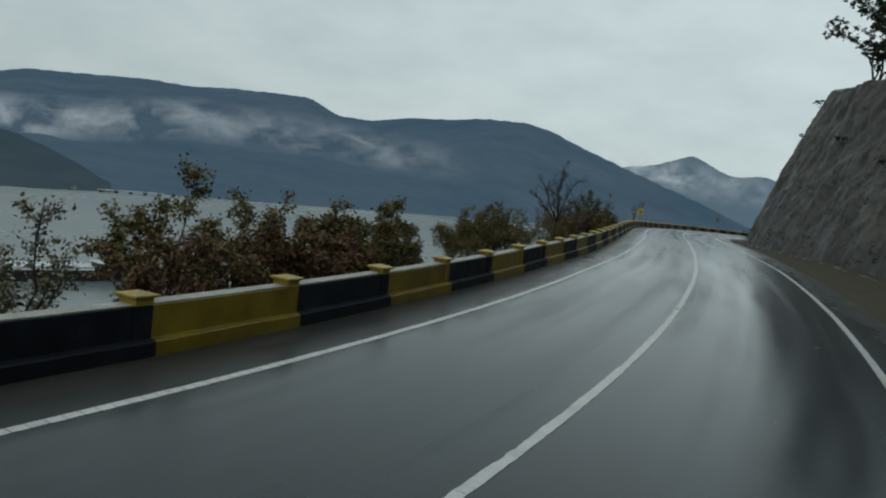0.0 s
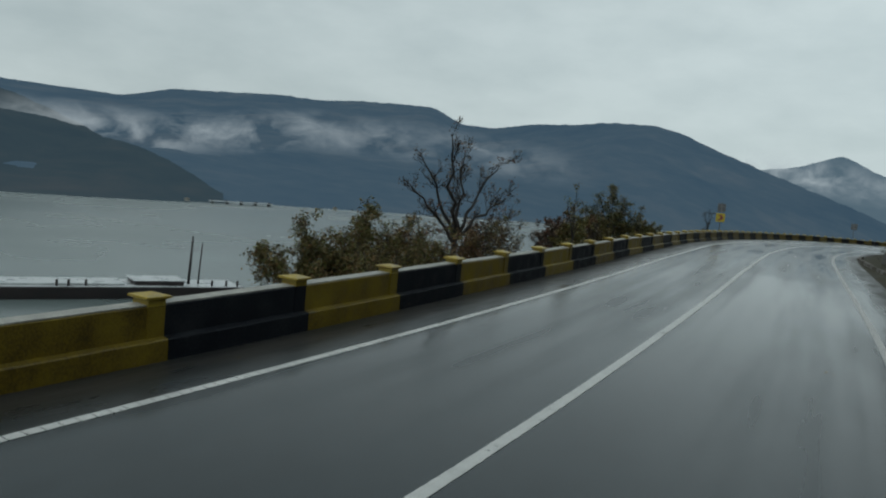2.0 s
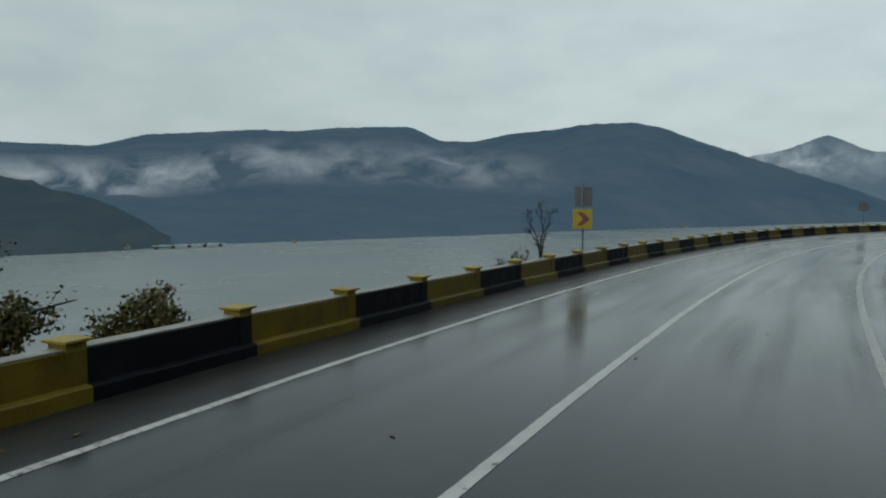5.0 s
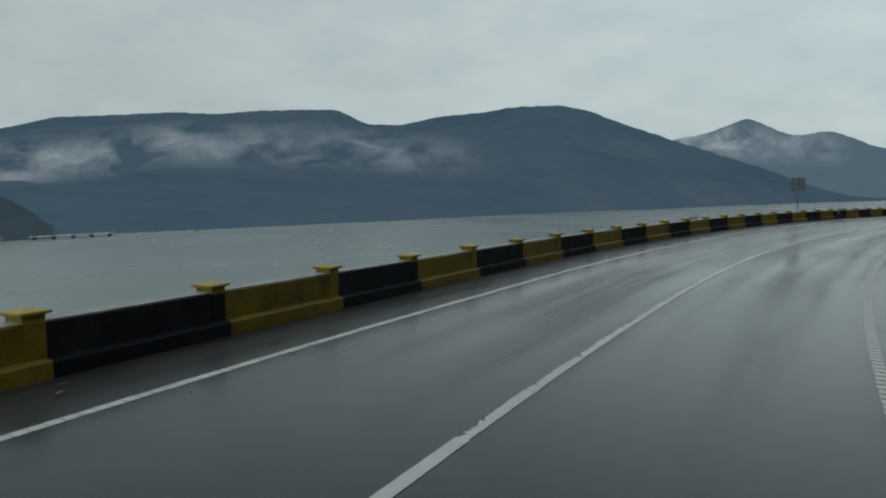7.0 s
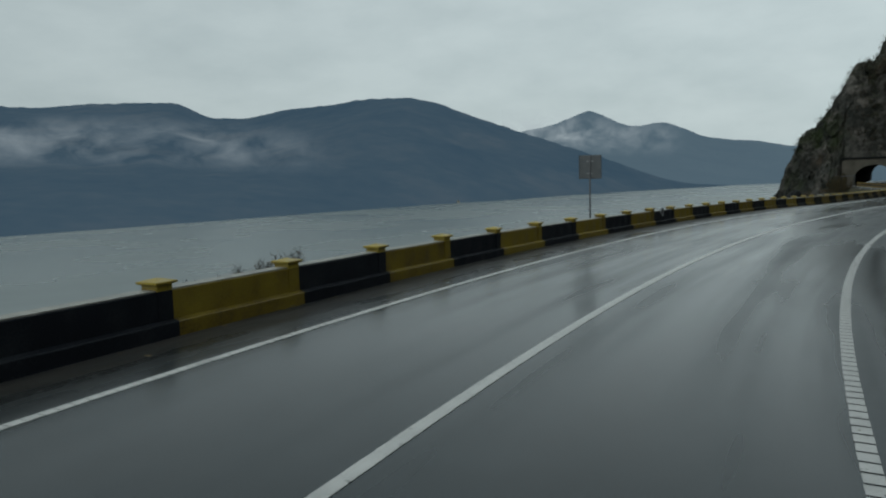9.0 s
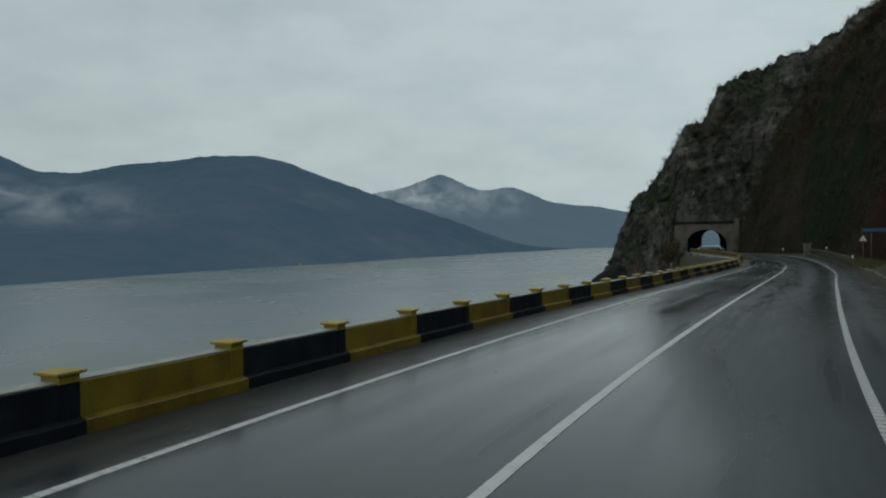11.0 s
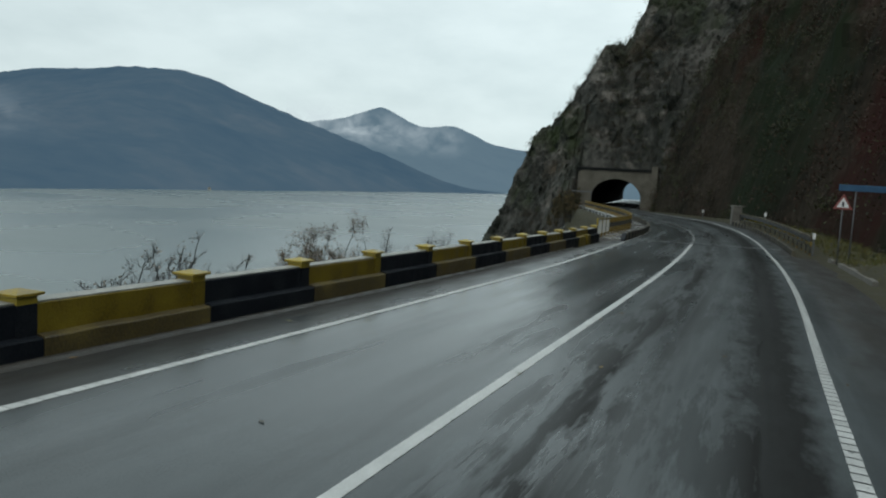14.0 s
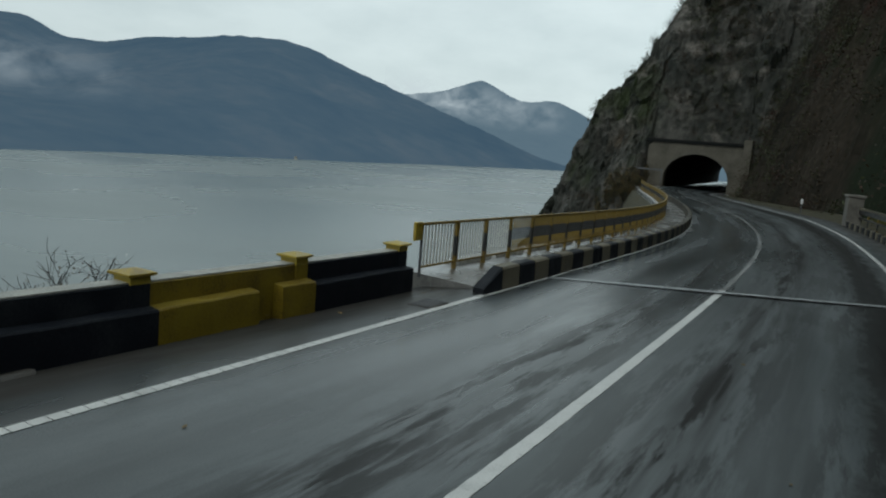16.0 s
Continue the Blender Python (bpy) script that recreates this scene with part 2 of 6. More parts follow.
# maroon holds part of that red windscreen tint besides the scrub's own brown
M_LEAF_MAROON = leaf_material("dark_maroon_scrub", [(0.016, 0.008, 0.006), (0.039, 0.017, 0.012), (0.048, 0.023, 0.015), (0.024, 0.020, 0.010)])
M_LEAF_TWIG = leaf_material("dark_bare_twig_scrub", [(0.018, 0.013, 0.009), (0.038, 0.028, 0.018), (0.051, 0.036, 0.023), (0.028, 0.028, 0.013)])


S_DRY = 120.5                   # where the tunnel begins, in wall bays


# wet asphalt: u runs across the road, v along it, both in metres
def asphalt_material():
    m = bpy.data.materials.new("wet_asphalt")
    m.use_nodes = True
    nt, bs = nodes_of(m)
    L = nt.links.new
    uv = nt.nodes.new("ShaderNodeTexCoord").outputs["UV"]

    def noise_at(sx, sy, detail=6.0, rough=0.55, scale=1.0):
        mp = nt.nodes.new("ShaderNodeMapping")
        mp.inputs["Scale"].default_value = (sx, sy, 1)
        L(uv, mp.inputs[0])
        n = nt.nodes.new("ShaderNodeTexNoise")
        n.inputs["Scale"].default_value, n.inputs["Detail"].default_value, n.inputs["Roughness"].default_value = scale, detail, rough
        L(mp.outputs[0], n.inputs["Vector"])
        return n.outputs["Fac"]

    def math_node(op, a, b, clamp=False):
        n = nt.nodes.new("ShaderNodeMath")
        n.operation, n.use_clamp = op, clamp
        for k, v in enumerate((a, b)):
            if isinstance(v, (int, float)):
                n.inputs[k].default_value = v
            else:
                L(v, n.inputs[k])
        return n.outputs[0]

    def ramp(fac, *stops):
        r = nt.nodes.new("ShaderNodeValToRGB")
        els = r.color_ramp.elements
        while len(els) < len(stops):
            els.new(0.5)
        for k, (p, v) in enumerate(stops):
            els[k].position = p
            els[k].color = (v, v, v, 1) if isinstance(v, (int, float)) else (*v, 1)
        L(fac, r.inputs[0])
        return r.outputs[0]

    grain = noise_at(55, 55, 4)
    streak = noise_at(1.3, 0.05, 3, 0.5)
    patch = noise_at(0.4, 0.08, 4, 0.5)
    smear = noise_at(2.2, 0.11, 3, 0.55)
    sep = nt.nodes.new("ShaderNodeSeparateXYZ")
    L(uv, sep.inputs[0])
    u, v = sep.outputs[0], sep.outputs[1]
    wob = math_node("ADD", u, math_node("MULTIPLY", math_node("SUBTRACT", patch, 0.5), 0.9))
    wheel = ramp(math_node("DIVIDE", wob, 12.0), (0.0, 0.15), (0.2, 0.15), (0.235, 0.3), (0.29, 0.05), (0.335, 0.08), (0.375, 0.3), (0.42, 0.1), (0.47, 0.3), (0.53, 1.0), (0.59, 0.35), (0.66, 0.4), (0.7, 1.0), (0.735, 0.4), (0.77, 0.25))
    # the old patched surface before the bridge is dark, muddy and broken
    old = ramp(math_node("DIVIDE", v, 400.0), (0.0, 0.0), (0.42, 0.0), (0.465, 1.0), (1.0, 1.0))
    mottle = noise_at(3.5, 1.4, 5, 0.6)
    tone = math_node("ADD", math_node("MULTIPLY", math_node("ADD", streak, mottle), 0.25), math_node("ADD", math_node("MULTIPLY", patch, 0.2), math_node("MULTIPLY", grain, 0.3)))
    base = ramp(tone, (0.36, (0.006, 0.011, 0.013)), (0.5, (0.012, 0.02, 0.024)), (0.64, (0.026, 0.036, 0.041)))
    mud = math_node("MULTIPLY", old, math_node("MULTIPLY", ramp(smear, (0.43, 0.0), (0.6, 1.0)), wheel), True)
    edge = math_node("ADD", u, math_node("MULTIPLY", math_node("SUBTRACT", noise_at(1.3, 0.5, 3, 0.5), 0.5), 1.3))
    gutter = ramp(math_node("DIVIDE", edge, 12.0), (0.0, 0.8), (0.07, 0.7), (0.12, 0.35), (0.16, 0.0), (0.8, 0.0), (0.87, 0.75), (1.0, 0.9))
    ragged = noise_at(2.5, 0.9, 6, 0.65)
    band = ramp(math_node("DIVIDE", math_node("ADD", u, math_node("MULTIPLY", math_node("SUBTRACT", ragged, 0.5), 1.2)), 12.0), (0.0, 0.0), (0.645, 0.0), (0.675, 0.9), (0.725, 1.0), (0.752, 0.4), (0.768, 0.0), (1.0, 0.0))
    mud = math_node("MAXIMUM", mud, math_node("MULTIPLY", band, math_node("ADD", math_node("MULTIPLY", old, 0.8), 0.15)))
    mud = math_node("MAXIMUM", mud, math_node("MULTIPLY", gutter, ramp(noise_at(0.9, 0.25, 4), (0.35, 0.45), (0.6, 0.95))))
    # narrow broken tar streaks along the lanes of the old surface
    lanes = ramp(math_node("DIVIDE", wob, 12.0), (0.0, 0.05), (0.2, 0.1), (0.3, 0.3), (0.34, 0.9), (0.4, 0.6), (0.45, 0.3), (0.52, 1.0), (0.57, 0.5), (0.63, 0.5), (0.69, 1.0), (0.75, 0.2))
    tar = math_node("MULTIPLY", ramp(noise_at(3.0, 0.3, 7, 0.68), (0.45, 0.0), (0.55, 1.0)), ramp(noise_at(0.9, 0.07, 3, 0.5), (0.34, 0.0), (0.46, 1.0)))
    tar = math_node("MULTIPLY", math_node("MULTIPLY", tar, lanes), old, True)
    late = math_node("MAXIMUM", ramp(math_node("DIVIDE", u, 12.0), (0.0, 0.0), (0.43, 0.0), (0.46, 1.0)), ramp(math_node("DIVIDE", v, 400.0), (0.0, 0.0), (0.525, 0.0), (0.55, 1.0)))
    tar = math_node("MULTIPLY", tar, late)
    worn_base = nt.nodes.new("ShaderNodeMixRGB")
    L(old, worn_base.inputs[0])
    L(base, worn_base.inputs[1])
    L(ramp(tone, (0.36, (0.034, 0.042, 0.045)), (0.5, (0.048, 0.058, 0.062)), (0.64, (0.064, 0.076, 0.08))), worn_base.inputs[2])
    mud = math_node("MAXIMUM", mud, tar)
    mix = nt.nodes.new("ShaderNodeMixRGB")
    L(math_node("MULTIPLY", mud, math_node("ADD", math_node("MULTIPLY", old, 0.42), 0.5)), mix.inputs[0])
    L(worn_base.outputs[0], mix.inputs[1])
    mix.inputs[2].default_value = (0.009, 0.008, 0.007, 1)
    # mud and grit washed against the wall and the verge
    silt = nt.nodes.new("ShaderNodeMixRGB")
    washed = math_node("MULTIPLY", gutter, ramp(noise_at(1.6, 0.4, 5, 0.6), (0.35, 0.45), (0.6, 1.0)))
    L(washed, silt.inputs[0])
    L(mix.outputs[0], silt.inputs[1])
    silt.inputs[2].default_value = (0.036, 0.032, 0.027, 1)
    L(silt.outputs[0], bs.inputs["Base Color"])
    wet = math_node("ADD", math_node("MULTIPLY", streak, 0.55), math_node("MULTIPLY", patch, 0.45))
    rough = math_node("ADD", ramp(wet, (0.36, 0.1), (0.5, 0.2), (0.64, 0.33)), math_node("MULTIPLY", mud, 0.1))
    rough = math_node("ADD", rough, math_node("MULTIPLY", old, ramp(math_node("DIVIDE", u, 12.0), (0.0, 0.06), (0.3, -0.0), (0.42, 0.04), (0.52, 0.16), (1.0, 0.16))))
    drained = math_node("MULTIPLY", ramp(math_node("DIVIDE", v, 400.0), (0.0, 0.0), (0.3, 0.0), (0.4, 0.12), (0.44, 0.12), (0.47, 0.0)), ramp(math_node("DIVIDE", u, 12.0), (0.0, 0.0), (0.45, 0.0), (0.58, 1.0)))
    rough = math_node("ADD", rough, drained)
    # under the hill the road is dry
    dry = ramp(math_node("DIVIDE", v, 800.0), (0.0, 0.0), (S_DRY * 3.0 / 800.0 - 0.004, 0.0), (S_DRY * 3.0 / 800.0 + 0.012, 0.45))
    rough = math_node("ADD", math_node("ADD", rough, dry), math_node("MULTIPLY", washed, 0.3))
    L(math_node("MAXIMUM", math_node("SUBTRACT", rough, math_node("MULTIPLY", wheel, 0.07)), 0.07), bs.inputs["Roughness"])
    L(math_node("SUBTRACT", math_node("ADD", 0.29, math_node("MULTIPLY", old, 0.05)), math_node("MULTIPLY", mud, math_node("ADD", math_node("MULTIPLY", old, 0.15), 0.16))), bs.inputs["Specular IOR Level"])
    bp = nt.nodes.new("ShaderNodeBump")
    bp.inputs["Strength"].default_value, bp.inputs["Distance"].default_value = 0.12, 0.006
    L(math_node("ADD", grain, math_node("MULTIPLY", mud, 0.3)), bp.inputs["Height"])
    L(bp.outputs[0], bs.inputs["Normal"])
    return m


M_ASPHALT = asphalt_material()


def water_material():
    m = bpy.data.materials.new("grey_river_water")
    m.use_nodes = True
    nt, bs = nodes_of(m)
    bs.inputs["Base Color"].default_value = (0.105, 0.132, 0.132, 1)
    bs.inputs["Roughness"].default_value = 0.16
    bs.inputs["IOR"].default_value = 1.33
    co = nt.nodes.new("ShaderNodeTexCoord")
    n2 = nt.nodes.new("ShaderNodeTexNoise")
    n2.inputs["Scale"].default_value, n2.inputs["Detail"].default_value = 0.012, 5
    nt.links.new(co.outputs["Object"], n2.inputs["Vector"])
    rr = nt.nodes.new("ShaderNodeMapRange")
    rr.inputs[1].default_value, rr.inputs[2].default_value = 0.35, 0.65
    rr.inputs[3].default_value, rr.inputs[4].default_value = 0.22, 0.32
    nt.links.new(n2.outputs["Fac"], rr.inputs[0])
    nt.links.new(rr.outputs[0], bs.inputs["Roughness"])
    return m


M_WATER = water_material()


def far_material(name, stops, haze_glow, amount):
    """Wooded slopes; the rainy air's bluish haze is put into the surface as emission."""
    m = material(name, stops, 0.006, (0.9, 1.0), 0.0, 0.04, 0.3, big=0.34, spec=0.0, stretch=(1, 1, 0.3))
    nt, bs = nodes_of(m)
    bs.inputs["Emission Color"].default_value = (*haze_glow, 1)
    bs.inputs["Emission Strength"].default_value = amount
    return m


M_FAR1 = far_material("haze_glow_wooded_mountain", [(0.012, 0.015, 0.012), (0.026, 0.028, 0.022), (0.05, 0.045, 0.034)], (0.04, 0.08, 0.126), 0.82)
M_FAR2 = far_material("haze_glow_far_mountain", [(0.02, 0.024, 0.022), (0.035, 0.04, 0.036)], (0.074, 0.122, 0.165), 0.9)
M_FAR3 = far_material("haze_glow_foothill", [(0.009, 0.011, 0.009), (0.018, 0.02, 0.015), (0.036, 0.03, 0.021)], (0.03, 0.056, 0.08), 0.72)


def cloud_material():
    m = bpy.data.materials.new("thin_rain_cloud")
    m.use_nodes = True
    nt = m.node_tree
    nt.nodes.clear()
    out = nt.nodes.new("ShaderNodeOutputMaterial")
    mix = nt.nodes.new("ShaderNodeMixShader")
    tr = nt.nodes.new("ShaderNodeBsdfTransparent")
    # flat emission put in for the daylight the cloud would scatter
    em = nt.nodes.new("ShaderNodeEmission")
    em.inputs[0].default_value, em.inputs[1].default_value = (0.46, 0.53, 0.56, 1), 1.0
    co = nt.nodes.new("ShaderNodeTexCoord")
    mp = nt.nodes.new("ShaderNodeMapping")
    mp.inputs["Scale"].default_value = (0.011, 0.011, 0.017)
    mp.inputs["Rotation"].default_value = (0, 0.35, 0)
    nt.links.new(co.outputs["Object"], mp.inputs[0])
    n = nt.nodes.new("ShaderNodeTexNoise")
    n.inputs["Scale"].default_value, n.inputs["Detail"].default_value, n.inputs["Roughness"].default_value = 1.7, 7, 0.55
    n.inputs["Distortion"].default_value = 0.4
    nt.links.new(mp.outputs[0], n.inputs["Vector"])
    sep = nt.nodes.new("ShaderNodeSeparateXYZ")
    nt.links.new(co.outputs["UV"], sep.inputs[0])
    # fades towards its upper and lower rim and its ends
    fx = nt.nodes.new("ShaderNodeValToRGB")
    fy = nt.nodes.new("ShaderNodeValToRGB")
    for f, stops in ((fx, ((0, 0.5), (0.1, 0.95), (0.4, 1), (0.52, 0.6), (0.85, 0.45), (1, 0))), (fy, ((0, 0), (0.3, 0.75), (0.55, 1), (1, 0)))):
        els = f.color_ramp.elements
        while len(els) < len(stops):
            els.new(0.5)
        for k, (p, v) in enumerate(stops):
            els[k].position, els[k].color = p, (v, v, v, 1)
    nt.links.new(sep.outputs[0], fx.inputs[0])
    nt.links.new(sep.outputs[1], fy.inputs[0])
    m1 = nt.nodes.new("ShaderNodeMath")
    m1.operation = "MULTIPLY"
    nt.links.new(fx.outputs[0], m1.inputs[0])
    nt.links.new(fy.outputs[0], m1.inputs[1])
    rp = nt.nodes.new("ShaderNodeMapRange")
    rp.inputs[1].default_value, rp.inputs[2].default_value, rp.inputs[4].default_value = 0.37, 0.72, 0.8
    nt.links.new(n.outputs["Fac"], rp.inputs[0])
    m2 = nt.nodes.new("ShaderNodeMath")
    m2.operation, m2.use_clamp = "MULTIPLY", True
    nt.links.new(m1.outputs[0], m2.inputs[0])
    nt.links.new(rp.outputs[0], m2.inputs[1])
    nt.links.new(m2.outputs[0], mix.inputs[0])
    nt.links.new(tr.outputs[0], mix.inputs[1])
    nt.links.new(em.outputs[0], mix.inputs[2])
    nt.links.new(mix.outputs[0], out.inputs[0])
    return m


M_CLOUD = cloud_material()

# ---------------------------------------------------------------- the road's line
BAY = 3.0                       # length of one wall bay
TILT = radians(2.7)             # the carriageway leans to the right
KNOT = 6
BEND = [0.037154, 0.025656, 0.014072, 0.006398, 0.000569, -0.002991, -0.013101, -0.01362, -0.020549, -0.016399, -0.010649, -0.005487, 0.001944, -0.00145, 0.005258, 0.005779, 0.023224]
RISE = [-0.6247, -0.2999, 0.1231, 0.3221, 0.4353, 0.3366, 0.1258, -0.0478, -0.0841, -0.0372, 0.0028, 0.0284, -0.0297, -0.012, 0.0141, -0.0183, -0.1243]
PORTAL = Vector((72.5, 354.0))
PORTAL_AZ = radians(-23.0)
HILL_AZ = radians(-15.1)
TUNNEL_LENGTH = 112.0
TUNNEL_AZ = radians(-15.8)
L_LINE, C_LINE, R_LINE = 1.811, 5.154, 9.215
LINE_S = [-6, 0, 6, 12, 18, 24, 30, 36, 42, 48, 54, 60, 66, 72, 76, 82, 90]
# how far the painters strayed from those distances along the way
L_STRAY = [-0.29, -0.29, -0.24, -0.02, -0.01, -0.23, -0.02, -0.04, 0.03, 0.0, -0.2, -0.17, -0.4, 0.0, 0.16, -0.15, -0.15]
C_STRAY = [-0.1, -0.1, -0.2, -0.18, -0.11, 0.0, 0.12, 0.04, 0.02, -0.01, -0.04, 0.09, -0.1, -0.04, -0.03, -0.15, -0.15]
R_STRAY = [0.21, 0.22, 0.01, 0.12, -0.14, -0.17, -0.14, -0.28, -0.31, -0.34, -0.26, -0.14, -0.13, -0.01, 0.17, 0.16, 0.11]
WATER_Z = -26.0


def road_line():
    st = np.arange(-30, 92.01, 0.25)
    knots = -6 + KNOT * np.arange(len(BEND))
    bend = np.interp(st, knots, BEND)
    th = np.concatenate([[0], np.cumsum((bend[1:] + bend[:-1]) / 8)])
    k0 = int(np.argmin(abs(st)))
    th += -0.111348 - th[k0]
    mid = (th[1:] + th[:-1]) / 2
    x = np.concatenate([[0], np.cumsum(-np.sin(mid))]) * BAY / 4
    y = np.concatenate([[0], np.cumsum(np.cos(mid))]) * BAY / 4
    x += 7.48979 - x[k0]
    y += 5.49357 - y[k0]
    z = np.interp(st, knots, RISE)
    # on to the tunnel in one sweep, then straight through it
    a, ta = np.array([x[-1], y[-1]]), th[-1]
    b = np.array(PORTAL) - C_LINE * np.array([math.cos(PORTAL_AZ), math.sin(PORTAL_AZ)])
    n = int(np.linalg.norm(b - a) / BAY * 4)
    u = np.linspace(0, 1, n + 1)[1:, None]
    span = np.linalg.norm(b - a)
    da, db = span * np.array([-math.sin(ta), math.cos(ta)]), span * np.array([-math.sin(PORTAL_AZ), math.cos(PORTAL_AZ)])
    p = (2 * u**3 - 3 * u**2 + 1) * a + (u**3 - 2 * u**2 + u) * da + (3 * u**2 - 2 * u**3) * b + (u**3 - u**2) * db
    far = b + (np.arange(1, 400) * BAY / 4)[:, None] * np.array([-math.sin(TUNNEL_AZ), math.cos(TUNNEL_AZ)])
    p = np.concatenate([p, far])
    x, y = np.concatenate([x, p[:, 0]]), np.concatenate([y, p[:, 1]])
    dx, dy = np.gradient(x), np.gradient(y)
    th = np.arctan2(-dx, dy)
    z = np.concatenate([z, np.interp(np.arange(1, len(p) + 1), [0, n], [z[-1], 0.0])])
    return -30 + 0.25 * np.arange(len(x)), x, y, z, th, 92 + 0.25 * n


RS, RX, RY, RZ, RT, S_PORTAL = road_line()


def at(s, lat, up=0.0):
    """The place lat metres to the right of the wall's posts, s bays along, up metres over the road."""
    x, y, z, th = (float(np.interp(s, RS, c)) for c in (RX, RY, RZ, RT))
    px, py = x + math.cos(th) * lat, y + math.sin(th) * lat
    bank = float(np.interp(s, [84, 88, 92, 96, 101, S_PORTAL - 3], [0, 0.04, 0.085, 0.11, 0.08, 0])) * min(12.0, max(0.0, lat - 3))
    return Vector((px * math.cos(TILT), py, z - px * math.sin(TILT) + up + bank))


def heading(s):
    return float(np.interp(s, RS, RT))


def set_at(s, lat, up=0.0, turn=0.0):
    p = at(s, lat, up)
    return Matrix.Translation(p) @ Matrix.Rotation(heading(s) + radians(turn), 4, "Z")


# ---------------------------------------------------------------- mesh helpers
def mesh_of(name, verts, faces, mats, smooth=False, uvs=None, picks=None):
    me = bpy.data.meshes.new(name)
    me.from_pydata([tuple(v) for v in verts], [], faces)
    for m in (mats if isinstance(mats, (list, tuple)) else [mats]):
        me.materials.append(m)
    if picks is not None:
        me.polygons.foreach_set("material_index", picks)
    if smooth:
        me.polygons.foreach_set("use_smooth", [True] * len(me.polygons))
    if uvs is not None:
        lay = me.uv_layers.new(name="UVMap")
        idx = np.empty(len(me.loops), dtype=np.int32)
        me.loops.foreach_get("vertex_index", idx)
        lay.data.foreach_set("uv", np.asarray(uvs, dtype=np.float32)[idx].ravel())
    me.update()
    return me


def from_bm(name, bm, mat, smooth=False):
    me = bpy.data.meshes.new(name)
    bmesh.ops.recalc_face_normals(bm, faces=bm.faces)
    bm.to_mesh(me)
    bm.free()
    for m in (mat if isinstance(mat, (list, tuple)) else [mat]):
        me.materials.append(m)
    if smooth:
        me.polygons.foreach_set("use_smooth", [True] * len(me.polygons))
    return me


def part(name, me, parent, label="", m=None):
    ob = new(name, me)
    ob.parent = parent
    if m is not None:
        ob.matrix_basis = m
    if label:
        tagged(ob, label)
    return ob


def add_box(bm, x0, x1, y0, y1, z0, z1, bevel=0.0):
    v = [bm.verts.new(p) for p in ((x0, y0, z0), (x1, y0, z0), (x1, y1, z0), (x0, y1, z0), (x0, y0, z1), (x1, y0, z1), (x1, y1, z1), (x0, y1, z1))]
    f = [bm.faces.new([v[k] for k in q]) for q in ((3, 2, 1, 0), (4, 5, 6, 7), (0, 1, 5, 4), (1, 2, 6, 5), (2, 3, 7, 6), (3, 0, 4, 7))]
    if bevel:
        es = list({e for q in f for e in q.edges})
        bmesh.ops.bevel(bm, geom=es, offset=bevel, segments=1, affect="EDGES", profile=0.5)


def box(x0, x1, y0, y1, z0, z1, bevel=0.0):
    bm = bmesh.new()
    add_box(bm, x0, x1, y0, y1, z0, z1, bevel)
    return bm


def prism(section, y0, y1, cuts=1):
    """A section in x and z, swept from y0 to y1."""
    bm = bmesh.new()
    rings = [[bm.verts.new((x, y0 + (y1 - y0) * k / cuts, z)) for x, z in section] for k in range(cuts + 1)]
    n = len(section)
    for a, b in zip(rings, rings[1:]):
        for k in range(n):
            bm.faces.new((a[k], a[(k + 1) % n], b[(k + 1) % n], b[k]))
    bm.faces.new(rings[0][::-1])
    bm.faces.new(rings[-1])
    return bm


def tube(bm, a, b, ra, rb=None, n=8):
    a, b = Vector(a), Vector(b)
    rb = ra if rb is None else rb
    d = (b - a).normalized()
    side = d.orthogonal().normalized()
    up = d.cross(side)
    rings = [[bm.verts.new(p + r * (math.cos(6.2832 * k / n) * side + math.sin(6.2832 * k / n) * up)) for k in range(n)] for p, r in ((a, ra), (b, rb))]
    for k in range(n):
        bm.faces.new((rings[0][k], rings[0][(k + 1) % n], rings[1][(k + 1) % n], rings[1][k]))
    bm.faces.new(rings[0][::-1])
    bm.faces.new(rings[1])


def strip(name, ss, lats, mat, up=0.0, cross=None):
    """A sheet along the road: rows at ss, columns at lats; cross(s, lat) adds height."""
    verts, uvs, faces = [], [], []
    for s in ss:
        for lat in lats:
            p = at(s, lat, up + (cross(s, lat) if cross else 0.0))
            verts.append(p)
            uvs.append((lat, s * BAY))
    n = len(lats)
    for i in range(len(ss) - 1):
        for j in range(n - 1):
            k = i * n + j
            faces.append((k, k + 1, k + n + 1, k + n))
    return mesh_of(name, verts, faces, mat, True, uvs)


def fract(p, octaves=5, rough=0.55, lac=2.1):
    v, amp, tot = 0.0, 1.0, 0.0
    q = Vector(p)
    for _ in range(octaves):
        v += amp * noise.noise(q)
        tot += amp
        amp *= rough
        q = q * lac
    return v / tot


def ridged(p, octaves=5, rough=0.5, lac=2.1):
    v, amp, tot = 0.0, 1.0, 0.0
    q = Vector(p)
    for _ in range(octaves):
        v += amp * (1 - 2 * abs(noise.noise(q)))
        tot += amp
        amp *= rough
        q = q * lac
    return v / tot

# ---------------------------------------------------------------- ground, road and river
S_END = S_PORTAL + TUNNEL_LENGTH / BAY
S_LAST = S_END + 50


def foot_lat(s):
    """How far right of the posts the rock or slope begins."""
    return float(np.interp(s, [-30, 8, 14, 18, 24, 30, 40, 52, 60, 66, 72, 80, 88, 96, S_PORTAL - 2], [17.7, 16.4, 15.5, 14.6, 12.4, 11.6, 11.8, 12.7, 14.0, 16.0, 18.0, 18.0, 16.5, 14.0, 12.8]))


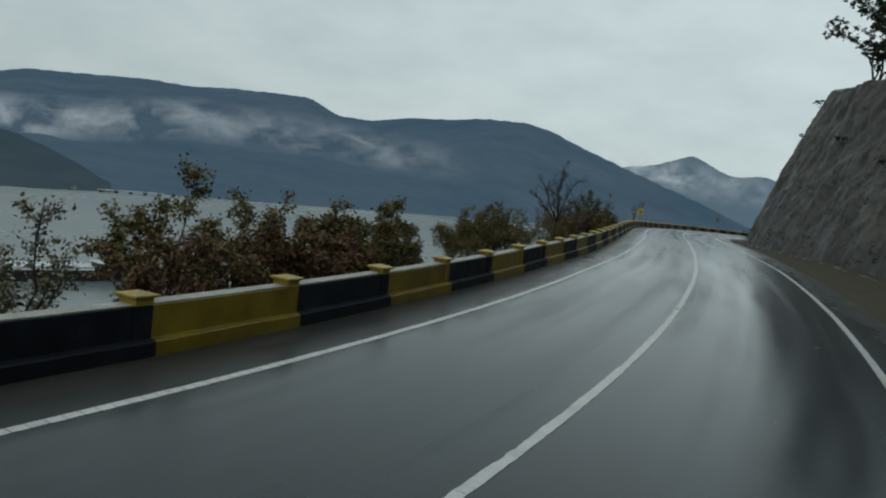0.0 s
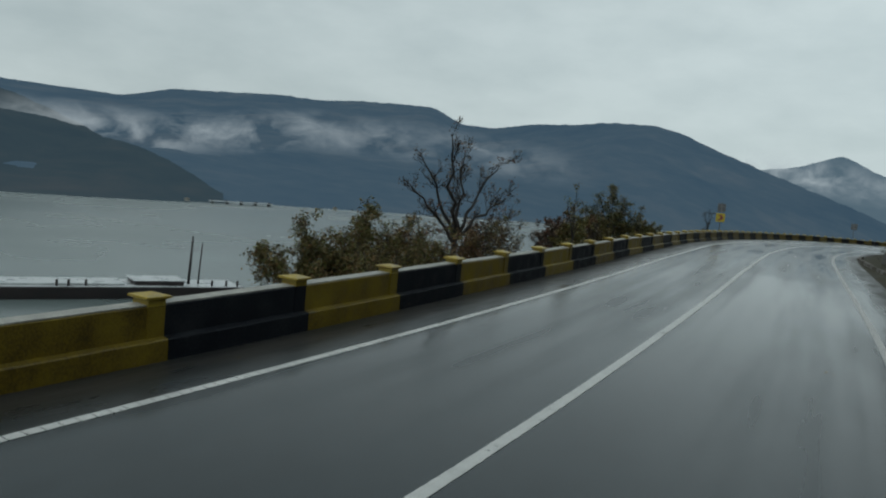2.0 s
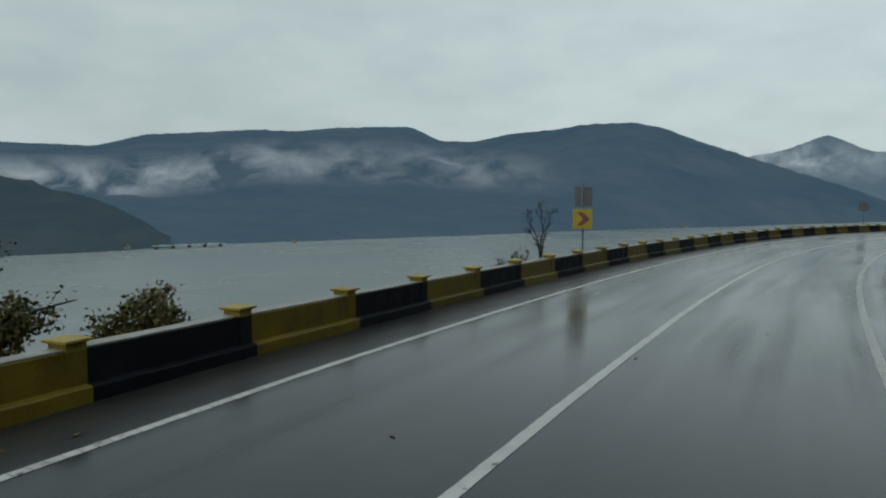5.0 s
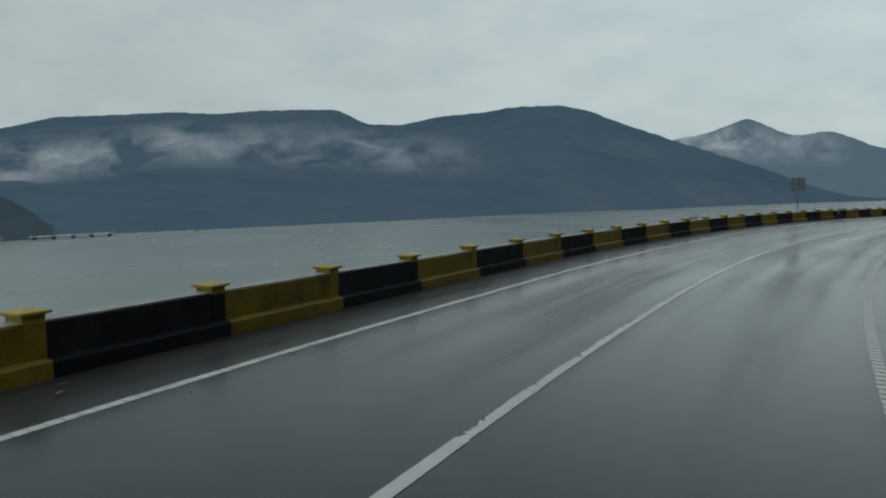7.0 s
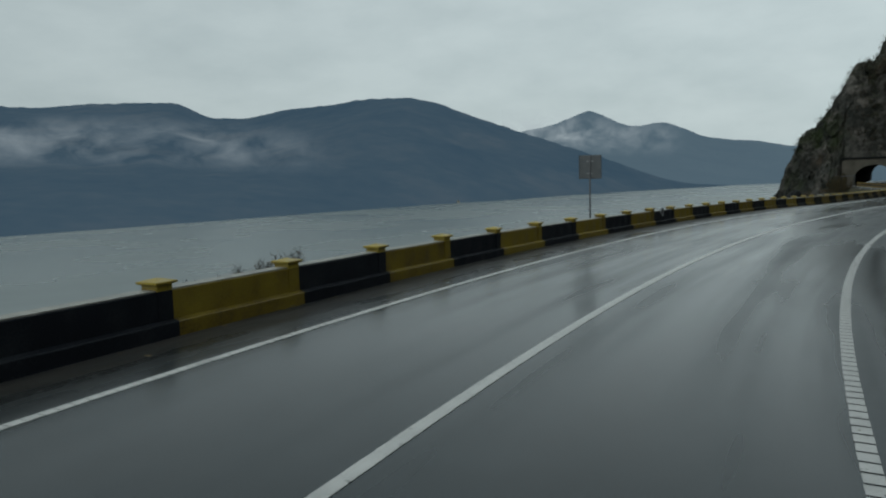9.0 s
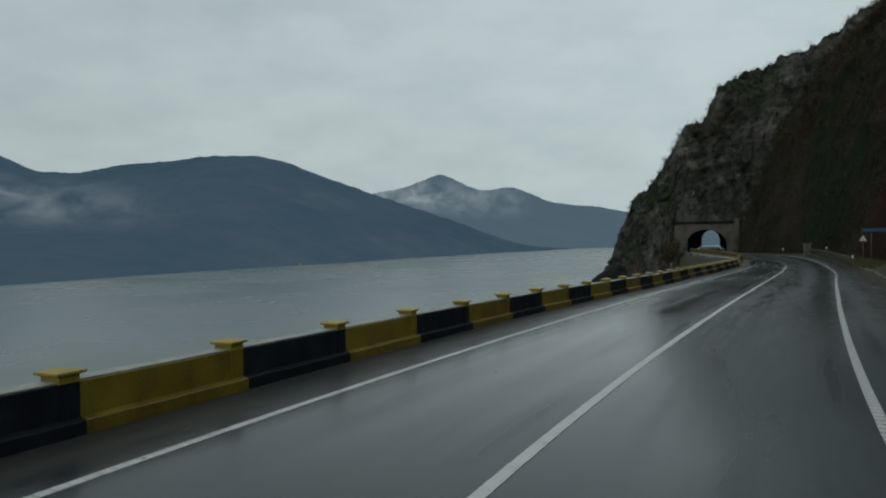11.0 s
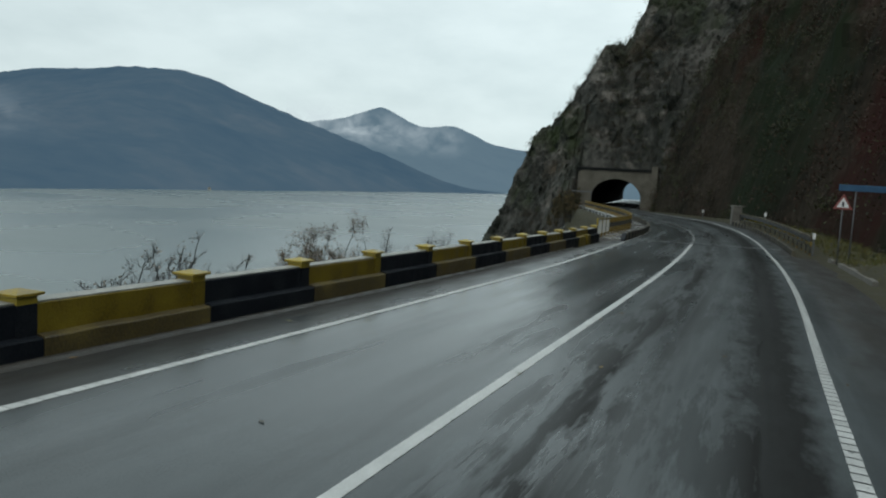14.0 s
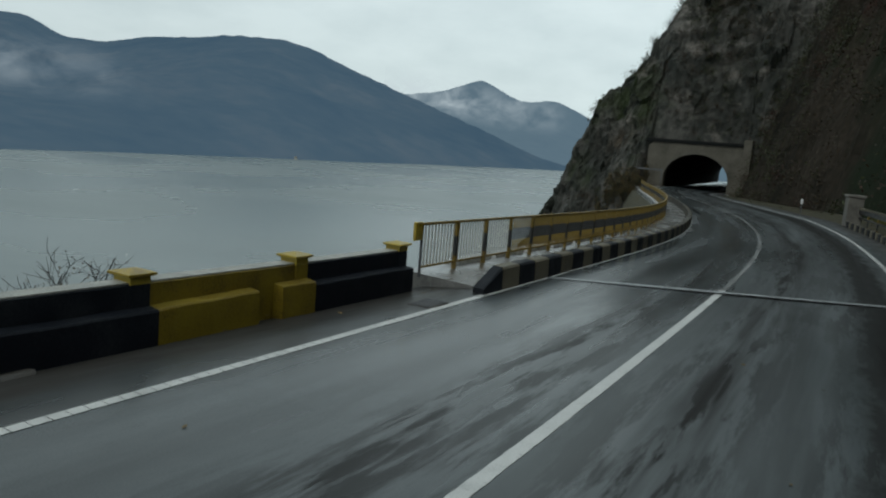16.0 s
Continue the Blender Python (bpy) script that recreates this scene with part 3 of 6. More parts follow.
def bank_drop(s, lat):
    d = -lat - 0.8
    if d <= 0:
        return 0.0
    k = float(np.interp(s, [82.6, 84.2], [1.0, 5.0]))
    return -0.5 * k * min(d, 8) - 1.15 * max(0, d - 8) - 0.15 * min(d, 3) + 0.5 * fract((s * 0.35, lat * 0.12, 3), 4)


DIP_S = [-30, 3, 7, 10, 17, 20, 24, 34, 45, 50, 62, 66, 72, 75, 83]
DIP_Z = [-0.08, -0.08, -0.15, -0.2, -0.2, -0.12, -0.05, -0.09, -0.1, -0.05, -0.04, -0.06, -0.15, -0.2, -0.2]


def gutter(s, lat):
    """How far the road's edge sinks towards the foot of the wall."""
    return float(np.interp(s, DIP_S, DIP_Z)) * float(np.interp(lat, [0.1, 0.75, 1.35], [1.0, 0.45, 0.0]))


def ground_height(s, lat):
    if lat < -0.8:
        return -0.06 + bank_drop(s, lat)
    if lat < 10.7:
        return -0.06 + 1.4 * gutter(s, lat)
    mound = float(np.interp(s, [70, 75, 81, 83.5], [0, 1, 1, 0])) * 2.4 * min(1.0, max(0.0, lat - 13.2) / 3.2)
    return -0.06 + 0.05 * (lat - 10.7) + 0.05 * fract((s, lat, 7), 3) + mound * (1 + 0.25 * fract((s * 2, lat, 4), 3))


g_rows = np.concatenate([np.arange(-28, 100, 1.0), np.arange(100, S_PORTAL - 0.6, 1.0)])
verts, faces, uvs = [], [], []
for s in g_rows:
    f = foot_lat(s)
    cols = [-60, -45, -34, -26, -19, -13, -9, -6, -4, -2.5, -1.4, -0.8, 0.6, 2.9, 3.1, 5.2, 10.4, 10.9, 10.9 + (f - 10.9) * 0.25, 10.9 + (f - 10.9) * 0.45, 10.9 + (f - 10.9) * 0.7, f, f + 2.5]
    for lat in cols:
        verts.append(at(s, lat, ground_height(s, lat)))
        uvs.append((lat, s * BAY))
n = len(cols)
for i in range(len(g_rows) - 1):
    for j in range(n - 1):
        k = i * n + j
        faces.append((k, k + 1, k + n + 1, k + n))
tagged(new("ground", mesh_of("ground", verts, faces, M_GRASS, True, uvs)), "wet grassy verge and steep bank beside the road", "ground", kind="structure")

road_rows = np.concatenate([np.arange(-28, S_LAST, 0.5)])
road = tagged(new("road", strip("road", road_rows, [0.12, 0.3, 0.75, 1.35, 2.2, 3.0, 3.5, 5.15, 6.8, 8.2, 9.4, 10.2, 10.8], M_ASPHALT, cross=gutter)),
              "wet grey two-lane asphalt road with dark wheel tracks", "road", kind="structure")
# the wider lay-by in front of the bridge
tagged(new("pavement", strip("pavement", np.arange(60, 84.1, 0.5), [10.8, 11.6, 12.4], M_ASPHALT, up=-0.008)), "wet asphalt hard shoulder widening before the bridge", "pavement", kind="structure")


LINE_FINE = np.arange(-32, 200, 0.25)


def eased(stray):
    """The strayed distances, smoothed so that the line bends gently."""
    w = np.hanning(25)
    v = np.interp(LINE_FINE, LINE_S, stray)
    return np.convolve(np.pad(v, 12, mode="edge"), w / w.sum(), "valid")


def line_mesh(name, middle, stray, width, s0, s1, worn=(), seed=1, step=0.09, gap=0.0, mat=None):
    """A painted line in short lengths, with ragged gaps where it is worn."""
    path = eased(stray)
    rnd = random.Random(seed)
    verts, faces, uvs = [], [], []
    s = s0
    while s < s1:
        e = min(s1, s + step)
        bad = max([0.0] + [w for a, b, w in worn if a <= s < b])
        if rnd.random() >= bad * 0.012:
            chip = bad * (0.5 + 0.9 * noise.noise((s * 2.3, seed, 0)))
            j = [rnd.uniform(-0.004, 0.004) + (max(0.0, chip) * rnd.uniform(0.0, 0.12) if q % 2 == 0 else -max(0.0, chip) * rnd.uniform(0.0, 0.025)) for q in range(4)]
            ea, eb = (s + gap, e + bad * rnd.uniform(-0.004, 0.001))
            k = len(verts)
            for ss, a, b in ((ea, j[0], j[1]), (eb, j[2], j[3])):
                lat = middle + float(np.interp(ss, LINE_FINE, path))
                for la, z in ((lat - width / 2 + a, 0.001), (lat - width / 2 + a, 0.007), (lat + width / 2 + b, 0.007), (lat + width / 2 + b, 0.001)):
                    verts.append(at(ss, la, z))
                    uvs.append((la, ss * BAY))
            faces += [(k + 1, k + 2, k + 6, k + 5), (k, k + 1, k + 5, k + 4), (k + 2, k + 3, k + 7, k + 6)]
        s = e
    return mesh_of(name, verts, faces, mat or M_LINE, False, uvs)


tagged(new("edge_line_river", line_mesh("edge_line_river", L_LINE, L_STRAY, 0.12, -26, S_LAST, [], 3, step=0.06, gap=0.003)), "solid white painted edge line along the parapet", "road marking", kind="structure")
tagged(new("centre_line_bridge", line_mesh("centre_line_bridge", C_LINE, C_STRAY, 0.14, 84.4, S_LAST, [(84, S_LAST, 0.5)], 6, step=0.05, mat=M_LINE_FADED)), "rubbed grey centre line on the bridge", "road marking", kind="structure")
tagged(new("centre_line", line_mesh("centre_line", C_LINE, C_STRAY, 0.15, -26, 84.4, [(-3, 5.5, 0.35), (7, 7.4, 0.5), (19.2, 20.6, 0.4), (33.2, 38, 0.75)], 5, step=0.05)), "worn white painted centre line, flaking in places", "road marking", kind="structure")
tagged(new("edge_line_hill", line_mesh("edge_line_hill", R_LINE, R_STRAY, 0.17, -26, S_LAST, [], 7, gap=0.014)), "solid ribbed white edge line on the hill side", "road marking", kind="structure")

w = 4500.0
tagged(new("river_water", mesh_of("river_water", [(-w, -w, WATER_Z), (w, -w, WATER_Z), (w, w, WATER_Z), (-w, w, WATER_Z)], [(0, 1, 2, 3)], M_WATER)),
       "wide calm grey river under an overcast sky", "river", kind="structure")

# ---------------------------------------------------------------- mountains over the river
EYE = Vector((14.0, 65.0, 2.2))


def polar(az, dist, z=0.0):
    a = radians(az)
    return Vector((EYE.x - math.sin(a) * dist, EYE.y + math.cos(a) * dist, z))


def mountain(name, crest, shore, mat, label, relief, seed, jag=3.0, rows=34, step=0.22, swell=0.28, round_by=0.8):
    """A slope that rises from the shore to a crest; both are given by bearing, the crest by its angle of height and distance."""
    ca, ce, cd = (np.array(c, float)[::-1] for c in zip(*crest))
    sa, sd = (np.array(c, float)[::-1] for c in zip(*shore))
    azs = np.arange(ca[0], ca[-1], step)
    verts, faces = [], []
    n = rows + 4
    for az in azs:
        el, d1, d0 = np.mean(np.interp(az + np.array([-1, -0.5, 0, 0.5, 1]) * round_by, ca, ce)), np.interp(az, ca, cd), np.interp(az, sa, sd)
        top = EYE.z + d1 * math.tan(radians(el))
        for k in range(n):
            v = k / (rows - 1)
            if v <= 1:
                d = d0 + (d1 - d0) * v
                h = WATER_Z - 1 + (top - WATER_Z + 1) * ((1 - swell) * v + swell * v * v * v)
                p = polar(az, d, h)
                env = math.sin(math.pi * min(1, v)) ** 0.8
                p.z += relief * min(1.0, max(0.0, top - WATER_Z) / 160) * env * ridged((p.x / 420, p.y / 420, seed), 4) + jag * min(1, 5 * v) * min(1.0, max(0.0, top - WATER_Z) / 60) * fract((p.x / 22, p.y / 22, seed + 5), 3)
                if k == 0:
                    p.z = WATER_Z - 2
                p.z = max(p.z, WATER_Z - 2)
            else:
                b = (k - rows + 1) / 4
                p = polar(az, d1 + 700 * b, top - (top - WATER_Z) * 0.6 * b)
            verts.append(p)
    for i in range(len(azs) - 1):
        for k in range(n - 1):
            a = i * n + k
            faces.append((a, a + n, a + n + 1, a + 1))
    return tagged(new(name, mesh_of(name, verts, faces, mat, True)), label, "mountain", kind="structure")


SHORE = [(75, 470), (62, 470), (54, 490), (46, 530), (40, 555), (34, 590), (28, 645), (23, 710), (16, 820), (9, 940), (3, 1140), (-2, 1340), (-6, 1500), (-10, 1650), (-25, 1900)]
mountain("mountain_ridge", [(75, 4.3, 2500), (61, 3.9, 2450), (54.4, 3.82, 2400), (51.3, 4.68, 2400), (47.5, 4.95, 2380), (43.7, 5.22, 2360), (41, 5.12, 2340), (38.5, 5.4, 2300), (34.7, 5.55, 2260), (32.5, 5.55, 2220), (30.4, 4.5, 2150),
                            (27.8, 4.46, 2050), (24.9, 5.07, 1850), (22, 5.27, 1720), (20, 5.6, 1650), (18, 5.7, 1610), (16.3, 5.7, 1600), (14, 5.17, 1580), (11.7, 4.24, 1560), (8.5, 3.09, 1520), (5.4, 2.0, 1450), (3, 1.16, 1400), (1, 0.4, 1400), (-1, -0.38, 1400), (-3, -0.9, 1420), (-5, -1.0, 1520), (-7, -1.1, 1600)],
         SHORE, M_FAR1, "long wooded mountain ridge with blue-grey rain haze painted in", 30, 1.0, round_by=0.5)
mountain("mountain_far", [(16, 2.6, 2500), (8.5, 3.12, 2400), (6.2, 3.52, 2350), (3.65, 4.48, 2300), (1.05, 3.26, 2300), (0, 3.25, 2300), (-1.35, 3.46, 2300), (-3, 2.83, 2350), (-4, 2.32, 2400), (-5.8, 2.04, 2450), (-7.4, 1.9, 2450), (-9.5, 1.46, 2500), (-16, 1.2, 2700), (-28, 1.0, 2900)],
         [(16, 1480), (-4, 1480), (-10, 1640), (-30, 1900)], M_FAR2, "far mountain with two peaks, paled by painted haze", 40, 9.0, swell=0.85, round_by=0.3)
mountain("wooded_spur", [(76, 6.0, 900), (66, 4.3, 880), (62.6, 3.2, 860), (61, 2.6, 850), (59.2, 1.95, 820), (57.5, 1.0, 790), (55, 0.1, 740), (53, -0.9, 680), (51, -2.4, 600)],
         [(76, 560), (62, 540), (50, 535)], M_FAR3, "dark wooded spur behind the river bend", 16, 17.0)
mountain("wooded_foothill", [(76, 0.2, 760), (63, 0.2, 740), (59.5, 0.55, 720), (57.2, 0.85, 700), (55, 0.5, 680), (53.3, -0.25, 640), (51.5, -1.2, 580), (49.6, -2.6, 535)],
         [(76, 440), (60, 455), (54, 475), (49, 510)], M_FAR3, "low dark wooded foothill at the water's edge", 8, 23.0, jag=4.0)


def cloud_bank(name, line, half, dist, label):
    verts, uvs, faces = [], [], []
    az, el = (np.array(c, float) for c in zip(*line))
    n, rows = 60, 8
    for i in range(n + 1):
        a = az[0] + (az[-1] - az[0]) * i / n
        e = np.interp(a, az[::-1], el[::-1])
        for k in range(rows + 1):
            v = k / rows
            # leans back over the slope like the bank it is
            d = dist + 30 * (v - 0.5) + 60 * fract((a * 0.2, v * 2, 4), 3)
            verts.append(polar(a, d, EYE.z + d * math.tan(radians(e + half * (2 * v - 1)))))
            uvs.append((i / n, v))
    for i in range(n):
        for k in range(rows):
            a = i * (rows + 1) + k
            faces.append((a, a + rows + 1, a + rows + 2, a + 1))
    ob = new(name, mesh_of(name, verts, faces, M_CLOUD, True, uvs))
    ob.visible_shadow = False
    return tagged(ob, label, "cloud", kind="stuff")


cloud_bank("mist_bank", [(64, 1.7), (58, 1.5), (54, 1.5), (48, 2.2), (43, 3.0), (38, 2.9), (33, 2.9), (27, 2.3), (20, 1.8)], 1.75, 800, "torn band of low cloud along the mountain side")
cloud_bank("mist_wisp", [(9.8, 3.3), (6, 3.2), (4, 2.9), (1, 2.5), (-3, 2.5)], 1.5, 1750, "thin wisps of mist round the far peak")

# ---------------------------------------------------------------- rock beside the road, hill with the tunnel


def loft(name, rings, mat, label, category="rock", smooth=False):
    """A surface through rings of equal length."""
    n = len(rings[0])
    verts = [v for r in rings for v in r]
    faces = [(i * n + k, i * n + k + 1, (i + 1) * n + k + 1, (i + 1) * n + k) for i in range(len(rings) - 1) for k in range(n - 1)]
    return tagged(new(name, mesh_of(name, verts, faces, mat, smooth)), label, category, kind="structure")


def craggy(p, amp, size, seed, out, ledge=0.6):
    """Moves p along out by broken, ledged noise."""
    q = Vector((p.x / size, p.y / size, p.z / size * 0.7 + seed))
    a = ridged(q, 5, 0.55)
    b = fract(q * 3.1 + Vector((5, 1, 2)), 4)
    step = round(2.5 * fract(q * 0.8, 2)) / 2.5
    c = ridged(q * 4.2 + Vector((1, 7, 3)), 3)
    return p + out * (amp * (0.6 * a + 0.4 * b + ledge * step + 0.22 * c))


# the cut cliff on the inside of the bend
rings = []
for s in np.arange(-20, 62, 0.2):
    f = foot_lat(s) + 0.9
    top = float(np.interp(s, [-20, 0, 10, 20, 26, 30, 34, 40, 50, 62], [17, 16, 15.5, 16, 17.5, 19, 19, 15, 9, 6])) + 1.2 * fract((s * 0.2, 1, 1), 3)
    th = heading(s)
    out = Vector((-math.cos(th), -math.sin(th), 0.35)).normalized()
    ring = [at(s, f - 0.3, -0.3)]
    for k in range(76):
        v = k / 75
        if v < 0.8:
            h, back = top * v / 0.8, 0.36 * top * (v / 0.8) ** 1.1
        else:
            u = (v - 0.8) / 0.2
            h, back = top + 7 * u, 0.36 * top + 30 * u
        p = at(s, f + back, h)
        amp = min(1.0, 0.25 + h / 6) * 1.15
        ring.append(craggy(p, amp, 7.0, 2.0, out, 0.12) - out * 0.45 * amp)
    ring += [at(s, f + 0.46 * top + 110, top + 14), at(s, f + 0.46 * top + 420, top + 60)]
    rings.append(ring)
cliff_rings = rings
cliff = loft("cliff", rings, M_ROCK, "steep grey-brown rock face above the inside of the bend")

# wooded slope on the hill side, up to the tunnel
rings = []
for s in np.arange(56, S_PORTAL + 0.9, 0.28):
    f = foot_lat(min(s, S_PORTAL - 2)) + 0.3
    top = float(np.interp(s, [56, 64, 72, 80, 95, S_PORTAL], [9, 20, 42, 62, 72, 66]))
    th = heading(s)
    out = Vector((-math.cos(th), -math.sin(th), 0.5)).normalized()
    ring = [at(s, f - 0.3, -0.3)]
    for k in range(80):
        v = k / 79
        back = 62 * v
        p = at(s, f + back, top * (1 - math.exp(-2.6 * v)) * 1.05)
        p = craggy(p, min(1.0, 0.15 + 3 * v) * 2.8, 9.0, 5.0, out)
        ring.append(p + out * min(1.0, 0.1 + 5 * v) * (1.5 * fract((p.x * 0.4, p.y * 0.4, p.z * 0.4), 4) + 2.6 * ridged((p.x * 0.07, p.y * 0.07, p.z * 0.03), 4)))
    ring += [at(s, f + 150, top * 1.2), at(s, f + 450, top * 1.6)]
    rings.append(ring)
slope_rings = rings
hillside = loft("hillside", rings, M_SCRUB, "dark hillside overgrown with leafless scrub, partly reddened by painted windscreen tint", "hillside")

# the rocky nose that the tunnel goes through
px, py = PORTAL
ax = Vector((-math.sin(HILL_AZ), math.cos(HILL_AZ), 0))
rt = Vector((math.cos(HILL_AZ), math.sin(HILL_AZ), 0))
P0 = Vector((px, py, at(S_PORTAL, C_LINE).z))


def nose(u, v, z):
    return P0 + rt * u + ax * v + Vector((0, 0, z))


# how high the skyline stands over the portal's floor, across the hill
SKY_U = [-38, -31, -27, -24.5, -22.8, -21.3, -19.2, -14.6, -12.8, -7.9, -4.9, -0.4, 2, 3.9, 9, 16, 26, 40, 60]
SKY_Z = [-27, -14, -6, -2, 3, 8, 12.3, 15.6, 18.4, 27.0, 32.6, 33.6, 38.6, 42.4, 45.5, 47, 51, 60, 72]
rings = []
for u in np.concatenate([np.linspace(-38, -19, 110), np.linspace(-18.9, 14, 200), np.linspace(14.2, 60, 140)]):
    sky = float(np.interp(u, SKY_U, SKY_Z)) + 1.4 * ridged((u * 0.3, 2.0, 3), 5) + 1.1 * fract((u * 1.1, 4.0, 1), 4)
    v0 = float(np.interp(u, [-38, -25, -7.6, -7.0, 7.0, 7.5, 14, 60], [10, 6.0, 0.3, 1.6, 1.4, 0.2, -2.2, -27]))
    base = float(np.interp(u, [-38, -21, -7.5, -7.0, 7.0, 7.5, 14, 60], [-30, -24, -1.5, 6.8, 6.8, 1.5, 1, 8]))
    deep = float(np.interp(u, [-38, -25, -8, 8, 14, 60], [9, 12, 15, 16, 19, 46]))
    if sky < base:
        base = sky - 1
    ring = []
    for k in range(100):
        v = k / 99
        e = 1 - (1 - min(1, v / 0.8)) ** 1.45
        fwd = float(np.interp(u, [-24, -17, -12, -8.6, -7.8], [0, 3, 5, 5, 0])) * max(0.0, 1 - 4.5 * v)
        p = nose(u, v0 + deep * 1.25 * v - fwd, base + (sky - base) * e - 8 * max(0, v - 0.8))
        amp = ((0.1 if abs(u) < 9 else 0.5) + min(1.0, 5 * v)) * 2.3
        out = (-ax - 0.25 * rt + Vector((0, 0, 0.5))).normalized()
        q = craggy(p, amp, 9.0, 9.0, out)
        ring.append(q + out * min(1.0, 6 * v) * (0.8 if abs(u) > 8.5 or v > 0.08 else 0.0) * (1.6 * fract((q.x * 0.11, q.y * 0.11, q.z * 0.11 + 4), 2) + 0.7 * ridged((q.x * 0.33, q.y * 0.33, q.z * 0.33), 3) - 0.25))
    ext = float(np.interp(u, [-38, 8, 22], [8, 12, 160]))
    ring.append(nose(u, v0 + deep * 1.25 + ext, sky - 8))
    rings.append(ring)
hill_rings = rings
rock_hill = loft("rock_hill", rings, M_MOSSROCK, "steep dark rocky hill pierced by the road tunnel", "hill")

# tunnel portal and lining
ARCH_W, ARCH_SPRING, ARCH_H = 4.9, 1.6, 5.5
PORT_W, PORT_H = 7.7, 7.1


def arch(n=28):
    pts = [(-ARCH_W, 0.0), (-ARCH_W, ARCH_SPRING)]
    for k in range(1, n):
        a = math.pi * (1 - k / n)
        pts.append((ARCH_W * math.cos(a), ARCH_SPRING + (ARCH_H - ARCH_SPRING) * math.sin(a)))
    return pts + [(ARCH_W, ARCH_SPRING), (ARCH_W, 0.0)]


portal = tagged(new("tunnel_portal"), "pale concrete tunnel portal with a round arch", "tunnel", kind="structure")
portal.matrix_world = Matrix.Translation(P0) @ Matrix.Rotation(PORTAL_AZ, 4, "Z")
inner = arch()
outer = []
for x, z in inner:
    if z <= ARCH_SPRING:
        outer.append((PORT_W if x > 0 else -PORT_W, z))
    else:
        k = max(abs(x) / PORT_W, (z - ARCH_SPRING) / (PORT_H - ARCH_SPRING))
        outer.append((x / k, ARCH_SPRING + (z - ARCH_SPRING) / k))
verts, faces = [], []
for y in (-0.5, 0.9):
    verts += [(x, y, z - 0.3) if z == 0 else (x, y, z) for x, z in inner] + [(x, y, z - 0.3) if z == 0 else (x, y, z) for x, z in outer]
n = len(inner)
for k in range(n - 1):
    faces += [(k, k + 1, n + k + 1, n + k), (2 * n + k, 3 * n + k, 3 * n + k + 1, 2 * n + k + 1), (k, 2 * n + k, 2 * n + k + 1, k + 1), (n + k, n + k + 1, 3 * n + k + 1, 3 * n + k)]
part("facade", mesh_of("facade", verts, faces, M_PORTAL), portal)
# coping in the boulder's near-black colour, darker than the facade
part("parapet", from_bm("parapet", box(-8.1, 8.1, -0.75, 0.7, PORT_H - 0.02, PORT_H + 0.5, 0.05), M_WETROCK), portal, "near-black concrete coping")
part("buttress", from_bm("buttress", box(6.7, 7.9, -0.95, 0.6, -0.5, PORT_H + 1.1, 0.06), M_PORTAL), portal)
# voussoir ring, each stone a piece
for k in range(1, n - 2):
    (xa, za), (xb, zb) = inner[k], inner[k + 1]
    bm = bmesh.new()
    c = Vector((0, 0, ARCH_SPRING))
    pts = []
    for x, z in ((xa, za), (xb, zb)):
        d = (Vector((x, 0, z)) - c).normalized()
        pts += [Vector((x, 0, z)) + d * 0.02, Vector((x, 0, z)) + d * 0.5]
    m0 = sum(pts, Vector()) / 4
    pts = [m0 + (p - m0) * 0.97 for p in pts]
    va = [bm.verts.new((p.x, -0.56, p.z)) for p in (pts[0], pts[1], pts[3], pts[2])]
    vb = [bm.verts.new((p.x, -0.45, p.z)) for p in (pts[0], pts[1], pts[3], pts[2])]
    bm.faces.new(va)
    for q in range(4):
        bm.faces.new((va[q], vb[q], vb[(q + 1) % 4], va[(q + 1) % 4]))
    part("voussoir", from_bm("voussoir", bm, M_PORTAL), portal)
# lining; the tunnel's inner shade is put into its near-black colour
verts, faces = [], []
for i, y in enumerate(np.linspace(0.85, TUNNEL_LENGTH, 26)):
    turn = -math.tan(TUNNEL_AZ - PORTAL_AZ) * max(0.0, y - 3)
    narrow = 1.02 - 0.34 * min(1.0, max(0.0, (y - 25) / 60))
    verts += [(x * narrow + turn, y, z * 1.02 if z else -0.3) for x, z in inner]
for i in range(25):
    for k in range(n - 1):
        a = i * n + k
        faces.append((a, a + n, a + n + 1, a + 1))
part("lining", mesh_of("lining", verts, faces, M_TUNNEL_SHADE, True), portal, "concrete tunnel lining with the inner shade painted in")

# ---------------------------------------------------------------- parapet along the river
S_WALL0, S_WALL1 = -24, 82
wall = tagged(new("parapet_wall"), "low roadside wall painted in yellow and black bays with capped posts", "wall", kind="structure")
WALL_TOP, LEDGE = 0.585, 0.125
panel_section = [(-0.14, -0.5), (0.14, -0.5), (0.14, WALL_TOP - 0.03), (0.115, WALL_TOP - 0.012), (-0.12, WALL_TOP - 0.012), (-0.14, WALL_TOP - 0.03)]


def plinth_section(rise=0.0):
    """The ledge at the wall's foot, which stands higher and wider towards the bridge."""
    out, top = 0.25 + 0.5 * rise, LEDGE + rise
    return [(0.13, -0.7), (out + 0.015, -0.7), (out, top - 0.02), (out - 0.015, top), (0.13, top + 0.022)]


coping_section = [(-0.15, WALL_TOP - 0.03), (0.125, WALL_TOP - 0.014), (0.125, WALL_TOP + 0.004), (-0.1, WALL_TOP + 0.014), (-0.15, WALL_TOP)]


